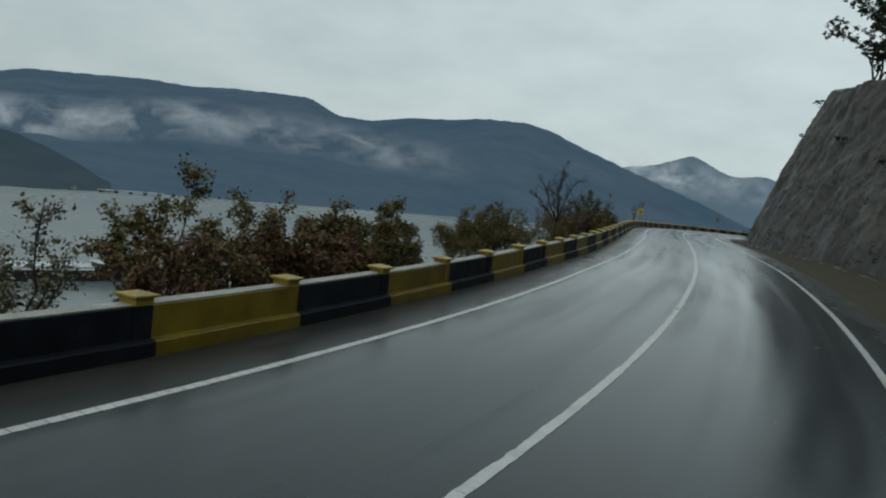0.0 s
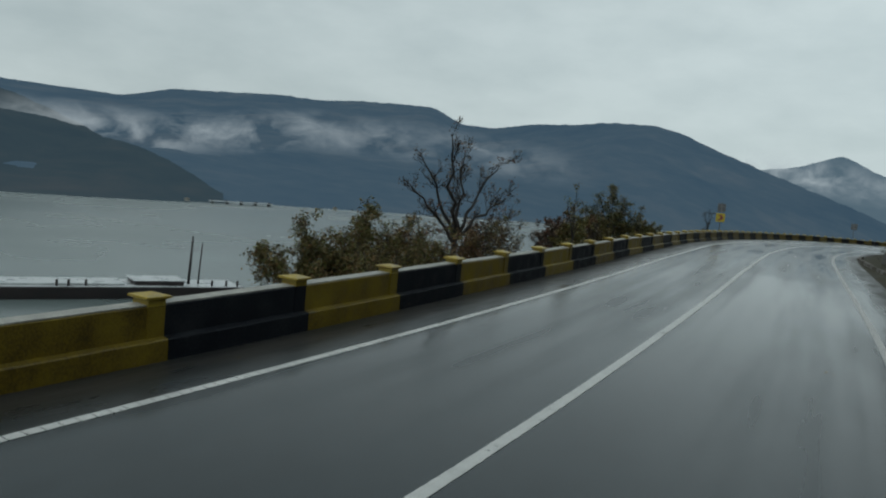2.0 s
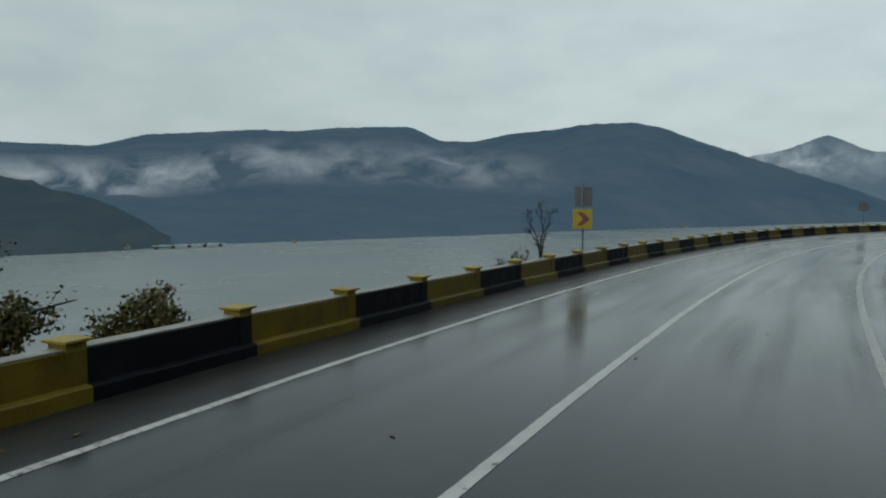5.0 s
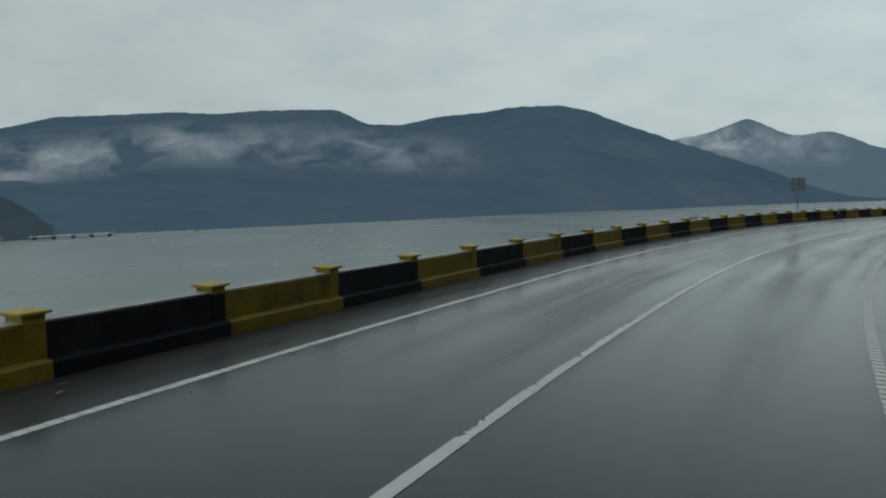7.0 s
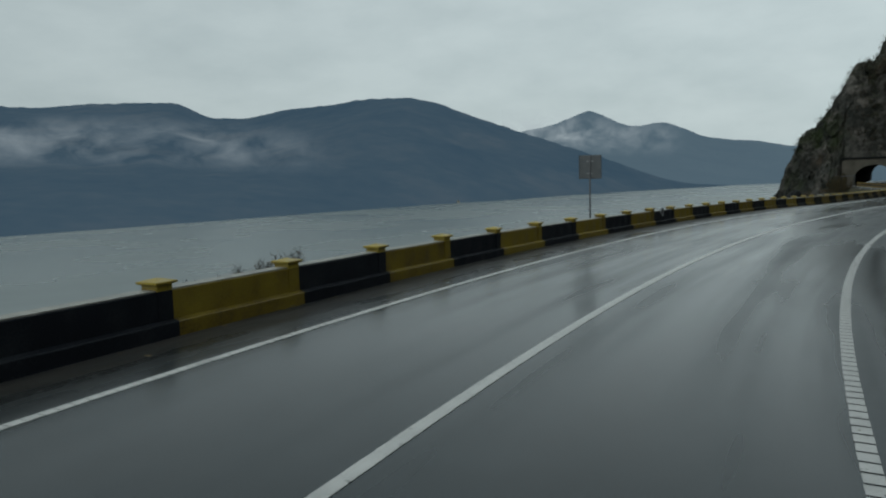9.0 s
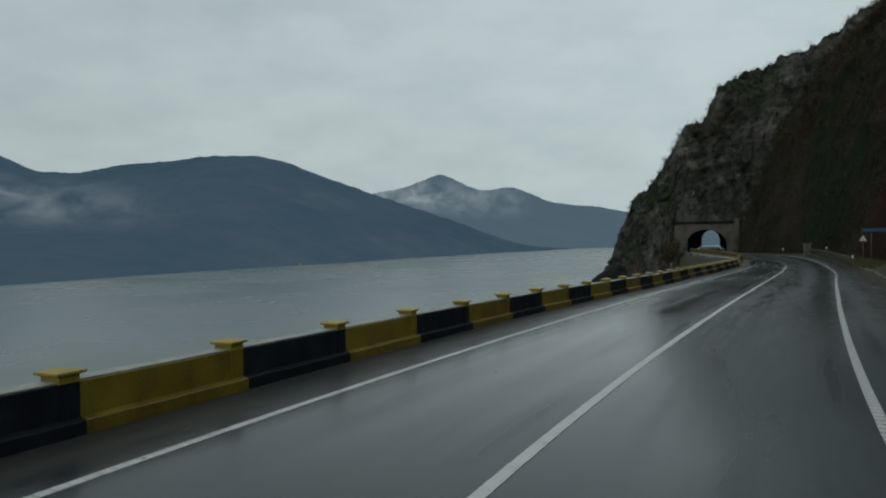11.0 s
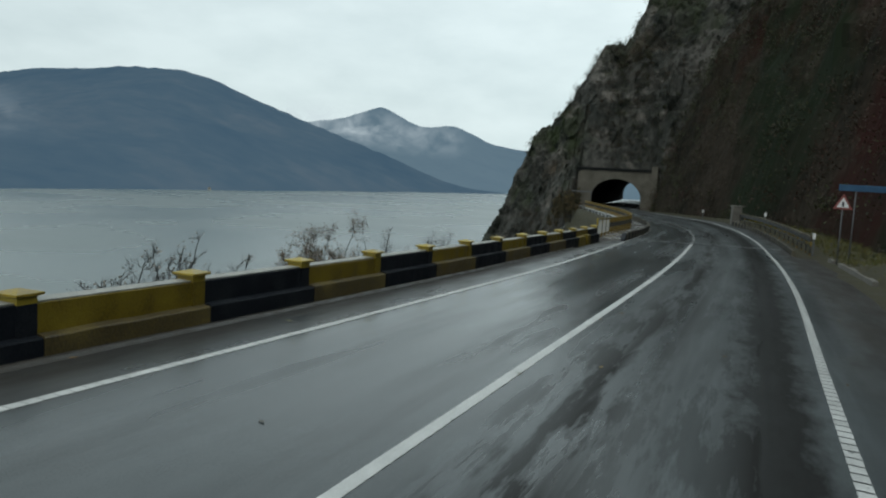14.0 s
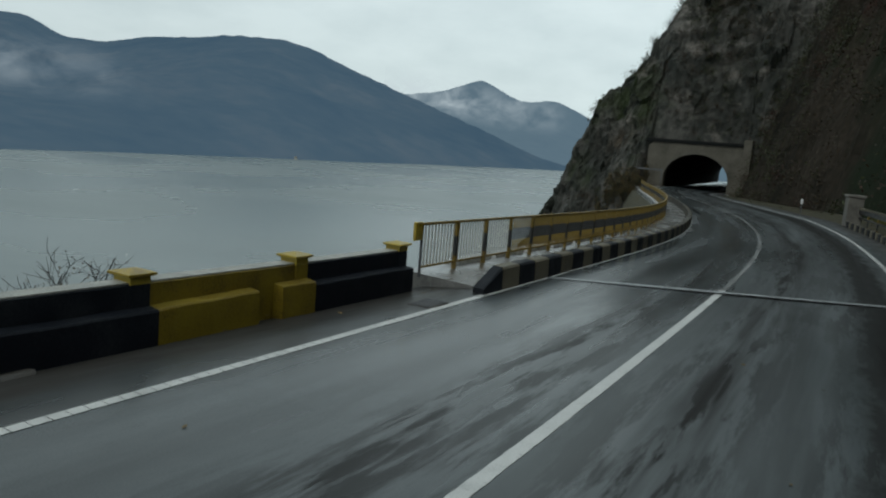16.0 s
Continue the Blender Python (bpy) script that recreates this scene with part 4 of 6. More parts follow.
def worn(bm, amp, seed):
    """Softens the straight edges of cast and much repainted concrete."""
    for v in bm.verts:
        v.co += Vector((noise.noise(v.co * 2.3 + Vector((seed, 0, 0))), noise.noise(v.co * 2.1 + Vector((0, seed, 0))) * 0.4, noise.noise(v.co * 1.9 + Vector((0, 0, seed))))) * amp
    return bm


panel_me, plinth_me = {}, {}
for colour, mat in (("yellow", M_YELLOW), ("black", M_BLACK)):
    panel_me[colour] = [from_bm("panel_" + colour, worn(prism(panel_section, 0.004, BAY - 0.004, 10), 0.006, k * 3.7), mat) for k in range(3)]
    plinth_me[colour] = [from_bm("plinth_" + colour, worn(prism(plinth_section(), 0.004, BAY - 0.004, 10), 0.012, k * 5.1), mat) for k in range(3)]
coping_me = [from_bm("coping", worn(prism(coping_section, 0.0, BAY, 8), 0.005, k * 2.9), M_COPING) for k in range(3)]
post_me = []
for mat in (M_YELLOW, M_BLACK):
    # above the coping a post is yellow; below it wears the colour of the bay that ends there
    bm = box(-0.152, 0.155, -0.15, 0.14, LEDGE - 0.1, WALL_TOP - 0.02, 0.008)
    for f in bm.faces:
        f.material_index = 1
    add_box(bm, -0.152, 0.155, -0.15, 0.14, WALL_TOP - 0.02, WALL_TOP + 0.08, 0.006)
    post_me.append(from_bm("post", bm, [M_CAP, mat]))
bm = bmesh.new()
for z0, z1, h0, h1 in ((WALL_TOP + 0.075, WALL_TOP + 0.092, 0.165, 0.2), (WALL_TOP + 0.092, WALL_TOP + 0.12, 0.2, 0.2)):
    lo = [bm.verts.new((sx * h0 + 0.01, sy * h0 - 0.01, z0)) for sx, sy in ((-1, -1), (1, -1), (1, 1), (-1, 1))]
    hi = [bm.verts.new((sx * h1 + 0.01, sy * h1 - 0.01, z1)) for sx, sy in ((-1, -1), (1, -1), (1, 1), (-1, 1))]
    bm.faces.new(lo[::-1])
    for k in range(4):
        bm.faces.new((lo[k], lo[(k + 1) % 4], hi[(k + 1) % 4], hi[k]))
peak = bm.verts.new((0.01, -0.01, WALL_TOP + 0.168))
for k in range(4):
    bm.faces.new((hi[k], hi[(k + 1) % 4], peak))
bmesh.ops.remove_doubles(bm, verts=bm.verts, dist=0.001)
bare = bm.copy()
cap_me = from_bm("cap", bm, M_CAP)
bare_me = from_bm("cap", bare, M_COPING)

rnd = random.Random(11)
for i in range(S_WALL0, S_WALL1 + 1):
    if i < S_WALL1:
        a, b = at(i + 0.045, 0), at(i + 1.045, 0)
        d = b - a
        yaw = math.atan2(-d.x, d.y)
        m = Matrix.Translation(a) @ Matrix.Rotation(yaw, 4, "Z") @ Matrix.Rotation(math.atan2(d.z, math.hypot(d.x, d.y)), 4, "X") @ Matrix.Diagonal((1, d.length / BAY, 1, 1))
        colour = "yellow" if i % 2 == 0 else "black"
        k = rnd.randrange(3)
        part("panel", panel_me[colour][k], wall, "", m)
        if i != S_WALL1 - 2:
            rise = float(np.interp(i, [67, 73, 80], [0.0, 0.1, 0.14]))
            part("plinth", from_bm("plinth", worn(prism(plinth_section(rise), 0.004, BAY - 0.004, 10), 0.014, i * 1.3), M_YELLOW_DIRTY if colour == "yellow" else M_BLACK) if rise else plinth_me[colour][k], wall, "", m)
        part("coping", coping_me[k], wall, "", m)
    m = set_at(i, 0.0, rnd.uniform(-0.008, 0.008), rnd.uniform(-1.5, 1.5))
    post = part("post", post_me[(i + 1) % 2], wall, "", m)
    part("cap", bare_me if i == 66 else cap_me, post, "cap with the paint gone" if i == 66 else "", Matrix.Rotation(radians(rnd.uniform(-2, 2)), 4, "Z"))
# the broken plinth of the last but one bay, in two lengths
m = set_at(S_WALL1 - 2 + 0.045, 0.0)
for y0, y1, mat in ((0.0, 1.75, M_YELLOW), (2.25, 3.0, M_YELLOW)):
    part("plinth", from_bm("plinth", worn(prism(plinth_section(0.14), y0, y1, 6), 0.02, y0 + 3), mat), wall, "broken yellow plinth", m)

tagged(new("wall_footing", strip("wall_footing", np.arange(69, 79.6, 0.5), [0.24, 0.43, 0.47], M_DIRT, up=0.05, cross=lambda s, lat: gutter(s, lat) - (0.09 if lat > 0.45 else 0.0))), "muddy concrete footing at the wall's base", "kerb", kind="structure")

# ---------------------------------------------------------------- bridge: kerb, footway, railing


def along(name, section, s0, s1, mat, step=0.5, rise=None):
    """Sweeps a closed section (lat, up) along the road; rise(s) scales its height."""
    ss = np.arange(s0, s1 + 1e-6, step)
    verts, faces = [], []
    n = len(section)
    for s in ss:
        r = rise(s) if rise else 1.0
        verts += [at(s, lat, up * r if up > 0 else up) for lat, up in section]
    for i in range(len(ss) - 1):
        for k in range(n):
            a, b = i * n + k, i * n + (k + 1) % n
            faces.append((a, b, b + n, a + n))
    faces += [tuple(range(n))[::-1], tuple(range((len(ss) - 1) * n, len(ss) * n))]
    return mesh_of(name, verts, faces, mat)


S_BR0, S_BR1 = 82.25, 108.0
tagged(new("bridge_footway", along("bridge_footway", [(-0.35, -0.5), (1.45, -0.5), (1.45, 0.03), (-0.35, 0.05)], 82.3, S_BR1 + 3, M_FOOTWAY)), "wet pale concrete footway along the bridge", "footway", kind="structure")
kerb = tagged(new("bridge_kerb"), "high bridge kerb painted in yellow and black blocks", "kerb", kind="structure")
i, s = 0, 82.15
rnd = random.Random(4)
while s < S_BR1:
    e = s + 0.29
    h = 0.45
    part("kerb_block", along("kerb_block", [(1.44, -0.3), (1.68, -0.3), (1.66, h - 0.04), (1.62, h), (1.44, h)], s, e - 0.012, M_BLACK if i % 2 == 0 else M_KERBG, e - 0.012 - s,
                             rise=(lambda q: min(1.0, 0.25 + (q - 82.15) / 0.35)) if i < 2 else None), kerb)
    s, i = e, i + 1

railing = tagged(new("bridge_railing"), "steel bridge railing with thin bars, banded yellow and black", "railing")
RAIL_LAT, RAIL_LO, RAIL_HI = 0.1, 0.2, 1.06
NP = 0.5
count = int((S_BR1 - S_BR0) / NP)


def rail_bar(name, a, b, w, h, mat, parent, label=""):
    d = b - a
    m = Matrix.Translation(a) @ Matrix.Rotation(math.atan2(-d.x, d.y), 4, "Z") @ Matrix.Rotation(math.atan2(d.z, math.hypot(d.x, d.y)), 4, "X") @ Matrix.Diagonal((1, d.length, 1, 1))
    key = (name, w, h, mat.name)
    if key not in rail_bar.kept:
        rail_bar.kept[key] = from_bm(name, box(-w / 2, w / 2, 0, 1, -h / 2, h / 2), mat)
    return part(name, rail_bar.kept[key], parent, label, m)


rail_bar.kept = {}


def banded(name, r, z0, z1, bands):
    """An upright bar whose paint changes at given heights."""
    bm = bmesh.new()
    for a, b, idx in bands:
        before = set(bm.faces)
        add_box(bm, -r, r, -r, r, z0 + (z1 - z0) * a, z0 + (z1 - z0) * b)
        for f in set(bm.faces) - before:
            f.material_index = idx
    return bm


post_mesh = from_bm("post", banded("post", 0.042, 0.0, 1.08, [(0, 0.3, 0), (0.3, 0.7, 1), (0.7, 1, 0)]), [M_RAILY, M_RAILB])
pale_post = from_bm("post", banded("post", 0.022, 0.0, 1.06, [(0, 1, 0)]), [M_POLE])
pale_bar = from_bm("baluster", banded("baluster", 0.014, RAIL_LO, RAIL_HI, [(0, 1, 0)]), [M_RAILW])
band_bar = from_bm("baluster", banded("baluster", 0.013, RAIL_LO, RAIL_HI, [(0, 0.34, 0), (0.34, 0.68, 1), (0.68, 1, 0)]), [M_RAILY, M_RAILB])
rest_v, rest_f, rest_m = [], [], []
for k in range(count):
    a, b = S_BR0 + k * NP, S_BR0 + (k + 1) * NP
    part("post", post_mesh if k != 0 else pale_post, railing, "", set_at(a, RAIL_LAT))
    rail_bar("top_rail", at(a, RAIL_LAT, RAIL_HI), at(b, RAIL_LAT, RAIL_HI), 0.06, 0.05, M_RAILY, railing)
    rail_bar("bottom_rail", at(a, RAIL_LAT, RAIL_LO), at(b, RAIL_LAT, RAIL_LO), 0.05, 0.04, M_RAILY, railing)
    nb = 11 if k < 3 else 13
    for q in range(1, nb):
        s = a + NP * q / nb
        if k < 24:
            part("baluster", pale_bar if k < 3 else band_bar, railing, "", set_at(s, RAIL_LAT))
        else:
            p, u = at(s, RAIL_LAT), Vector((math.cos(heading(s)), math.sin(heading(s)), 0))
            for z0, z1, mi in ((RAIL_LO, 0.49, 0), (0.49, 0.78, 1), (0.78, RAIL_HI, 0)):
                i0 = len(rest_v)
                rest_v += [p + u * dx + Vector((0, dy, z)) for z in (z0, z1) for dx, dy in ((-0.013, -0.013), (0.013, -0.013), (0.013, 0.013), (-0.013, 0.013))]
                for w in range(4):
                    rest_f.append((i0 + w, i0 + (w + 1) % 4, i0 + 4 + (w + 1) % 4, i0 + 4 + w))
                    rest_m.append(mi)
far_bars = part("far_balusters", mesh_of("far_balusters", rest_v, rest_f, [M_RAILY, M_RAILB], picks=rest_m), railing)
tagged(far_bars, kind="stuff")
for s in (S_BR0 - 0.08, S_BR0 + count * NP):
    part("end_plate", from_bm("end_plate", box(-0.035, 0.035, -0.06, 0.2, 0.74, 1.1, 0.01), M_CAP), railing, "yellow end plate", set_at(s, RAIL_LAT))
edge = tagged(new("footway_edging"), "pale wet concrete edging stones along the bridge footway", "kerb", kind="structure")
s = 82.9
while s < 106:
    part("edging_stone", along("edging_stone", [(-0.34, 0.0), (-0.04, 0.0), (-0.05, 0.13), (-0.33, 0.14)], s, s + 0.62, M_EDGING, 0.31), edge)
    s += 0.72

# steel joint across the carriageway
verts = []
for s, lat in ((83.3, 1.7), (85.6, 10.4)):
    for ds in (-0.045, 0.045):
        verts += [at(s + ds, lat, -0.01), at(s + ds, lat, 0.012)]
tagged(new("expansion_joint", mesh_of("expansion_joint", verts, [(1, 3, 7, 5), (0, 1, 5, 4), (2, 6, 7, 3), (0, 2, 3, 1), (4, 5, 7, 6)], M_STEEL)), "pale steel expansion joint across the bridge deck", "road joint", kind="structure")

# drain grates in the gutter
for s, lat in ((81.6, 1.42), (8.0, 0.75)):
    grate = tagged(new("drain_grate"), "rusty iron drain grate set in the gutter", "drain")
    grate.matrix_world = set_at(s, lat, gutter(s, lat) + 0.004)
    part("frame", from_bm("frame", box(-0.22, 0.22, -0.32, 0.32, -0.05, 0.006), M_DIRT), grate)
    bar_me = from_bm("bar", box(-0.19, 0.19, -0.018, 0.018, 0.004, 0.022), M_POLE)
    for q in range(7):
        part("bar", bar_me, grate, "", Matrix.Translation((0, -0.27 + 0.09 * q, 0)))

# hill side of the bridge
pillar = tagged(new("bridge_pillar"), "weathered concrete pillar at the end of the bridge parapet", "pillar")
pillar.matrix_world = set_at(95.0, 11.2)
part("shaft", from_bm("shaft", worn(box(-0.45, 0.45, -0.45, 0.45, -0.4, 1.75, 0.03), 0.02, 2), M_CONCRETE), pillar)
part("head", from_bm("head", box(-0.52, 0.52, -0.52, 0.52, 1.75, 1.92, 0.04), M_CONCRETE), pillar)
kerb2 = tagged(new("hill_kerb"), "low kerb of short yellow and black blocks", "kerb", kind="structure")
s, i = 84.2, 0
while s < 94.6:
    lat = 10.75
    part("kerb_block", from_bm("kerb_block", box(-0.1, 0.1, 0, 0.5, -0.2, 0.36, 0.02), M_KERBG if i % 2 == 0 else M_BLACK), kerb2, "", set_at(s, lat))
    s, i = s + 0.21, i + 1
rail2 = tagged(new("hill_railing"), "rusty yellow railing on the hill side of the bridge", "railing")
pts = [(s, 11.9 - (s - 85.0) / 9.6 * 0.4) for s in np.arange(85.0, 94.9, 0.66)]
for (sa, la), (sb, lb) in zip(pts, pts[1:]):
    for up, h, mat in ((1.12, 0.12, M_KERBG), (0.92, 0.24, M_RAILB), (0.55, 0.08, M_RAILB)):
        rail_bar("rail", at(sa, la, up), at(sb, lb, up), 0.1, h, mat, rail2)
    part("post", post_mesh, rail2, "", set_at(sa, la, -0.2))
for s, lat, up in ((84.85, 12.0, 0.3), (92.2, 11.9, 0.55), (99.5, 11.2, 0)):
    d = tagged(new("delineator"), "roadside marker post with a white reflector head", "marker post", group="marker posts")
    d.matrix_world = set_at(s, lat, up)
    part("stem", from_bm("stem", box(-0.05, 0.05, -0.025, 0.025, -0.3, 0.74, 0.012), M_POLE), d)
    part("reflector", from_bm("reflector", box(-0.09, 0.09, -0.033, 0.033, 0.74, 1.1, 0.02), M_SIGNW), d, "white reflector head")

# low bar across the tunnel's left side
gate = tagged(new("height_bar"), "thin steel bar on a pole beside the tunnel mouth", "barrier")
gate.matrix_world = Matrix.Translation(P0 + rt * -4.4 + ax * -7) @ Matrix.Rotation(PORTAL_AZ, 4, "Z")
bm = bmesh.new()
tube(bm, (0, 0, 0), (0, 0, 2.9), 0.07)
part("pole", from_bm("pole", bm, M_POLE, True), gate)
part("arm", from_bm("arm", box(-4.6, 0.1, -0.06, 0.06, 2.6, 2.85), M_POLE), gate)

# ---------------------------------------------------------------- signs


def chevron_sign():
    sign = tagged(new("chevron_sign"), "yellow board with a red arrow on a pole behind the wall", "road sign")
    sign.matrix_world = set_at(30.6, -0.42, 0.0, 4)
    bm = bmesh.new()
    tube(bm, (0, 0.06, -1.0), (0, 0.06, 3.15), 0.032, n=10)
    part("pole", from_bm("pole", bm, M_POLE, True), sign)
    part("board", from_bm("board", box(-0.38, 0.38, 0.0, 0.02, 1.42, 2.18, 0.008), M_SIGNY), sign)
    bm = bmesh.new()
    pts = [(-0.24, 2.06), (0.0, 2.06), (0.3, 1.8), (0.0, 1.54), (-0.24, 1.54), (0.04, 1.8)]
    lo, hi = ([bm.verts.new((x, y, z)) for x, z in pts] for y in (-0.006, 0.0))
    bm.faces.new((lo[0], lo[1], lo[2], lo[5]))
    bm.faces.new((lo[5], lo[2], lo[3], lo[4]))
    for k in range(6):
        bm.faces.new((lo[k], hi[k], hi[(k + 1) % 6], lo[(k + 1) % 6]))
    part("arrow", from_bm("arrow", bm, M_SIGNR), sign, "red chevron arrow")
    part("back_plate", from_bm("back_plate", box(-0.34, 0.34, 0.1, 0.12, 2.3, 3.05, 0.01), M_SIGNBACK), sign, "grey back of a second sign")
    for x in (-0.05, 0.05):
        part("bracket", from_bm("bracket", box(x - 0.012, x + 0.012, 0.075, 0.1, 2.32, 3.03), M_STEEL), sign)


chevron_sign()


def square_sign():
    sign = tagged(new("square_sign"), "grey back of a square road sign on a thin pole", "road sign")
    sign.matrix_world = set_at(51.0, -0.4, 0.0, 6)
    bm = bmesh.new()
    tube(bm, (0, -0.04, -1.2), (0, -0.04, 2.95), 0.032, n=10)
    part("pole", from_bm("pole", bm, M_POLE, True), sign)
    part("plate", from_bm("plate", box(-0.44, 0.44, 0.0, 0.02, 2.05, 2.95, 0.012), M_SIGNBACK), sign)
    for z in (2.25, 2.72):
        part("bracket", from_bm("bracket", box(-0.13, 0.13, -0.035, -0.002, z - 0.02, z + 0.02), M_STEEL), sign)
    for x, y0 in ((-0.43, 0), (0.41, 0)):
        part("rim", from_bm("rim", box(x, x + 0.02, -0.02, 0.0, 2.05, 2.95), M_SIGNBACK), sign)


square_sign()


def triangle_sign():
    sign = tagged(new("warning_sign"), "triangular warning sign with a red border on a pole", "road sign")
    sign.matrix_world = Matrix.Translation(at(83.0, 12.6)) @ Matrix.Rotation(heading(83), 4, "Z")
    bm = bmesh.new()
    tube(bm, (0, 0.05, -0.6), (0, 0.05, 3.75), 0.035, n=10)
    part("pole", from_bm("pole", bm, M_POLE, True), sign)

    def tri(name, r, y0, y1, mat, label=""):
        bm = bmesh.new()
        pts = [(0, 3.3 + r), (-0.866 * r, 3.3 - 0.5 * r), (0.866 * r, 3.3 - 0.5 * r)]
        lo, hi = ([bm.verts.new((x, y, z)) for x, z in pts] for y in (y0, y1))
        bm.faces.new(lo)
        bm.faces.new(hi[::-1])
        for k in range(3):
            bm.faces.new((lo[k], hi[k], hi[(k + 1) % 3], lo[(k + 1) % 3]))
        part(name, from_bm(name, bm, mat), sign, label)

    tri("border", 0.56, 0.0, 0.02, M_SIGNR, "red border")
    tri("face", 0.36, -0.005, 0.0, M_SIGNW, "white face")
    part("symbol", from_bm("symbol", box(-0.05, 0.05, -0.01, -0.005, 3.16, 3.42), M_BLACK), sign, "black symbol bar")


triangle_sign()


def name_board():
    sign = tagged(new("name_board"), "long narrow blue sign board on two thin posts", "road sign")
    sign.matrix_world = Matrix.Translation(at(84.2, 12.8)) @ Matrix.Rotation(heading(84), 4, "Z")
    for x in (0.9, 2.9):
        bm = bmesh.new()
        tube(bm, (x, 0.05, -0.6), (x, 0.05, 4.4), 0.04, n=10)
        part("post", from_bm("post", bm, M_POLE, True), sign)
    part("board", from_bm("board", box(0.0, 3.8, 0.0, 0.03, 4.1, 4.46, 0.01), M_BLUE), sign)


name_board()

# ---------------------------------------------------------------- vegetation


def grow(rnd, base, height, lean, spread, levels, r0, forks=(2, 3), stems=1, taper=0.84, first=0.36, thin=0.008):
    """Tapered limbs from base, as segments (a, b, ra, rb), and the tips with their reach."""
    segs, tips = [], []

    def limb(p, d, length, r, level):
        n = 3 if level < levels else 2
        for q in range(n):
            d = (d + Vector((rnd.gauss(0, 0.16), rnd.gauss(0, 0.16), rnd.gauss(0.03, 0.08)))).normalized()
            e = p + d * length / n
            rb = max(thin, r * taper)
            segs.append((p.copy(), e.copy(), r, rb))
            if level >= 1 and rnd.random() < 0.6:
                tips.append((e.copy(), length * 0.4))
            p, r = e, rb
        if level >= levels:
            tips.append((p.copy(), length * 0.6))
            return
        for q in range(rnd.randint(*forks)):
            side = Vector((rnd.gauss(0, 1), rnd.gauss(0, 1), rnd.gauss(0.25, 0.4))).normalized()
            nd = (d * (1.05 - spread) + side * spread).normalized()
            limb(p.copy(), nd, length * rnd.uniform(0.62, 0.85), r * rnd.uniform(0.55, 0.75) * (1.12 if taper > 0.9 else 1.0), level + 1)

    for k in range(stems):
        a = rnd.uniform(0, 6.28)
        lo = lean * (rnd.uniform(0.1, 1.0) if stems > 6 else 1.0)
        d = Vector((lo * math.cos(a), lo * math.sin(a), 1)).normalized() if stems > 1 or lean else Vector((0, 0, 1))
        foot = Vector((0.25 * math.cos(a), 0.25 * math.sin(a), 0)) * (stems > 1)
        if stems > 1:
            segs.append((Vector((0, 0, -0.1)), foot + d * 0.02, r0, r0))
        limb(foot, d, height * (first if levels > 2 else 0.45), r0, 0)
    return segs, tips


def limbs_mesh(name, segs, mat, n=5):
    verts, faces = [], []
    for a, b, ra, rb in segs:
        d = (b - a).normalized()
        u = d.orthogonal().normalized()
        v = d.cross(u)
        i0 = len(verts)
        for p, r in ((a, ra), (b, rb)):
            verts += [p + r * (math.cos(6.2832 * k / n) * u + math.sin(6.2832 * k / n) * v) for k in range(n)]
        faces += [(i0 + k, i0 + (k + 1) % n, i0 + n + (k + 1) % n, i0 + n + k) for k in range(n)]
    return mesh_of(name, verts, faces, mat, True)


def leaf_quads(rnd, tips, per, size, verts, faces, droop=0.3):
    for p, reach in tips:
        for _ in range(per):
            c = p + Vector((rnd.gauss(0, 0.2), rnd.gauss(0, 0.2), rnd.gauss(0, 0.2))) * reach
            t = Vector((rnd.gauss(0, 1), rnd.gauss(0, 1), rnd.gauss(-droop, 0.7))).normalized()
            w = t.orthogonal().normalized()
            w = (w * math.cos(k := rnd.uniform(0, 6.28)) + t.cross(w) * math.sin(k)).normalized()
            s = size * rnd.uniform(0.6, 1.35)
            i0 = len(verts)
            verts += [c - t * s * 0.5, c + w * s * 0.3, c + t * s * 0.55, c - w * s * 0.3]
            faces.append((i0, i0 + 1, i0 + 2, i0 + 3))


def plant(name, seed, s, lat, top, label, category, mat, per, size, lean=0.3, spread=0.5, levels=3, r0=0.06, forks=(2, 3), stems=1, group="", base=None, keep=1.0, taper=0.84, first=0.36):
    """A tree or shrub rooted on the ground at (s, lat) whose crown reaches top metres over the road."""
    rnd = random.Random(seed)
    root = base if base is not None else at(s, lat, ground_height(s, lat) - 0.15)
    crown_z = (at(s, lat).z + top) if base is None else base.z + top
    height = max(0.8, crown_z - root.z)
    segs, tips = grow(rnd, root, height, lean, spread, levels, r0, forks, stems, taper, first)
    zmax = max(b.z for _, b, _, _ in segs)
    k = (height - 0.3 * size) / zmax
    segs = [(a * k, b * k, ra, rb) for a, b, ra, rb in segs]
    tips = [(p * k, r * k) for p, r in tips if rnd.random() < keep]
    ob = tagged(new(name), label, category, group=group)
    ob.matrix_world = Matrix.Translation(root)
    part("trunk", limbs_mesh("trunk", segs, M_BARK), ob)
    if per and tips:
        verts, faces = [], []
        leaf_quads(rnd, tips, per, size, verts, faces)
        part("crown", mesh_of("crown", verts, faces, mat), ob)
    return ob


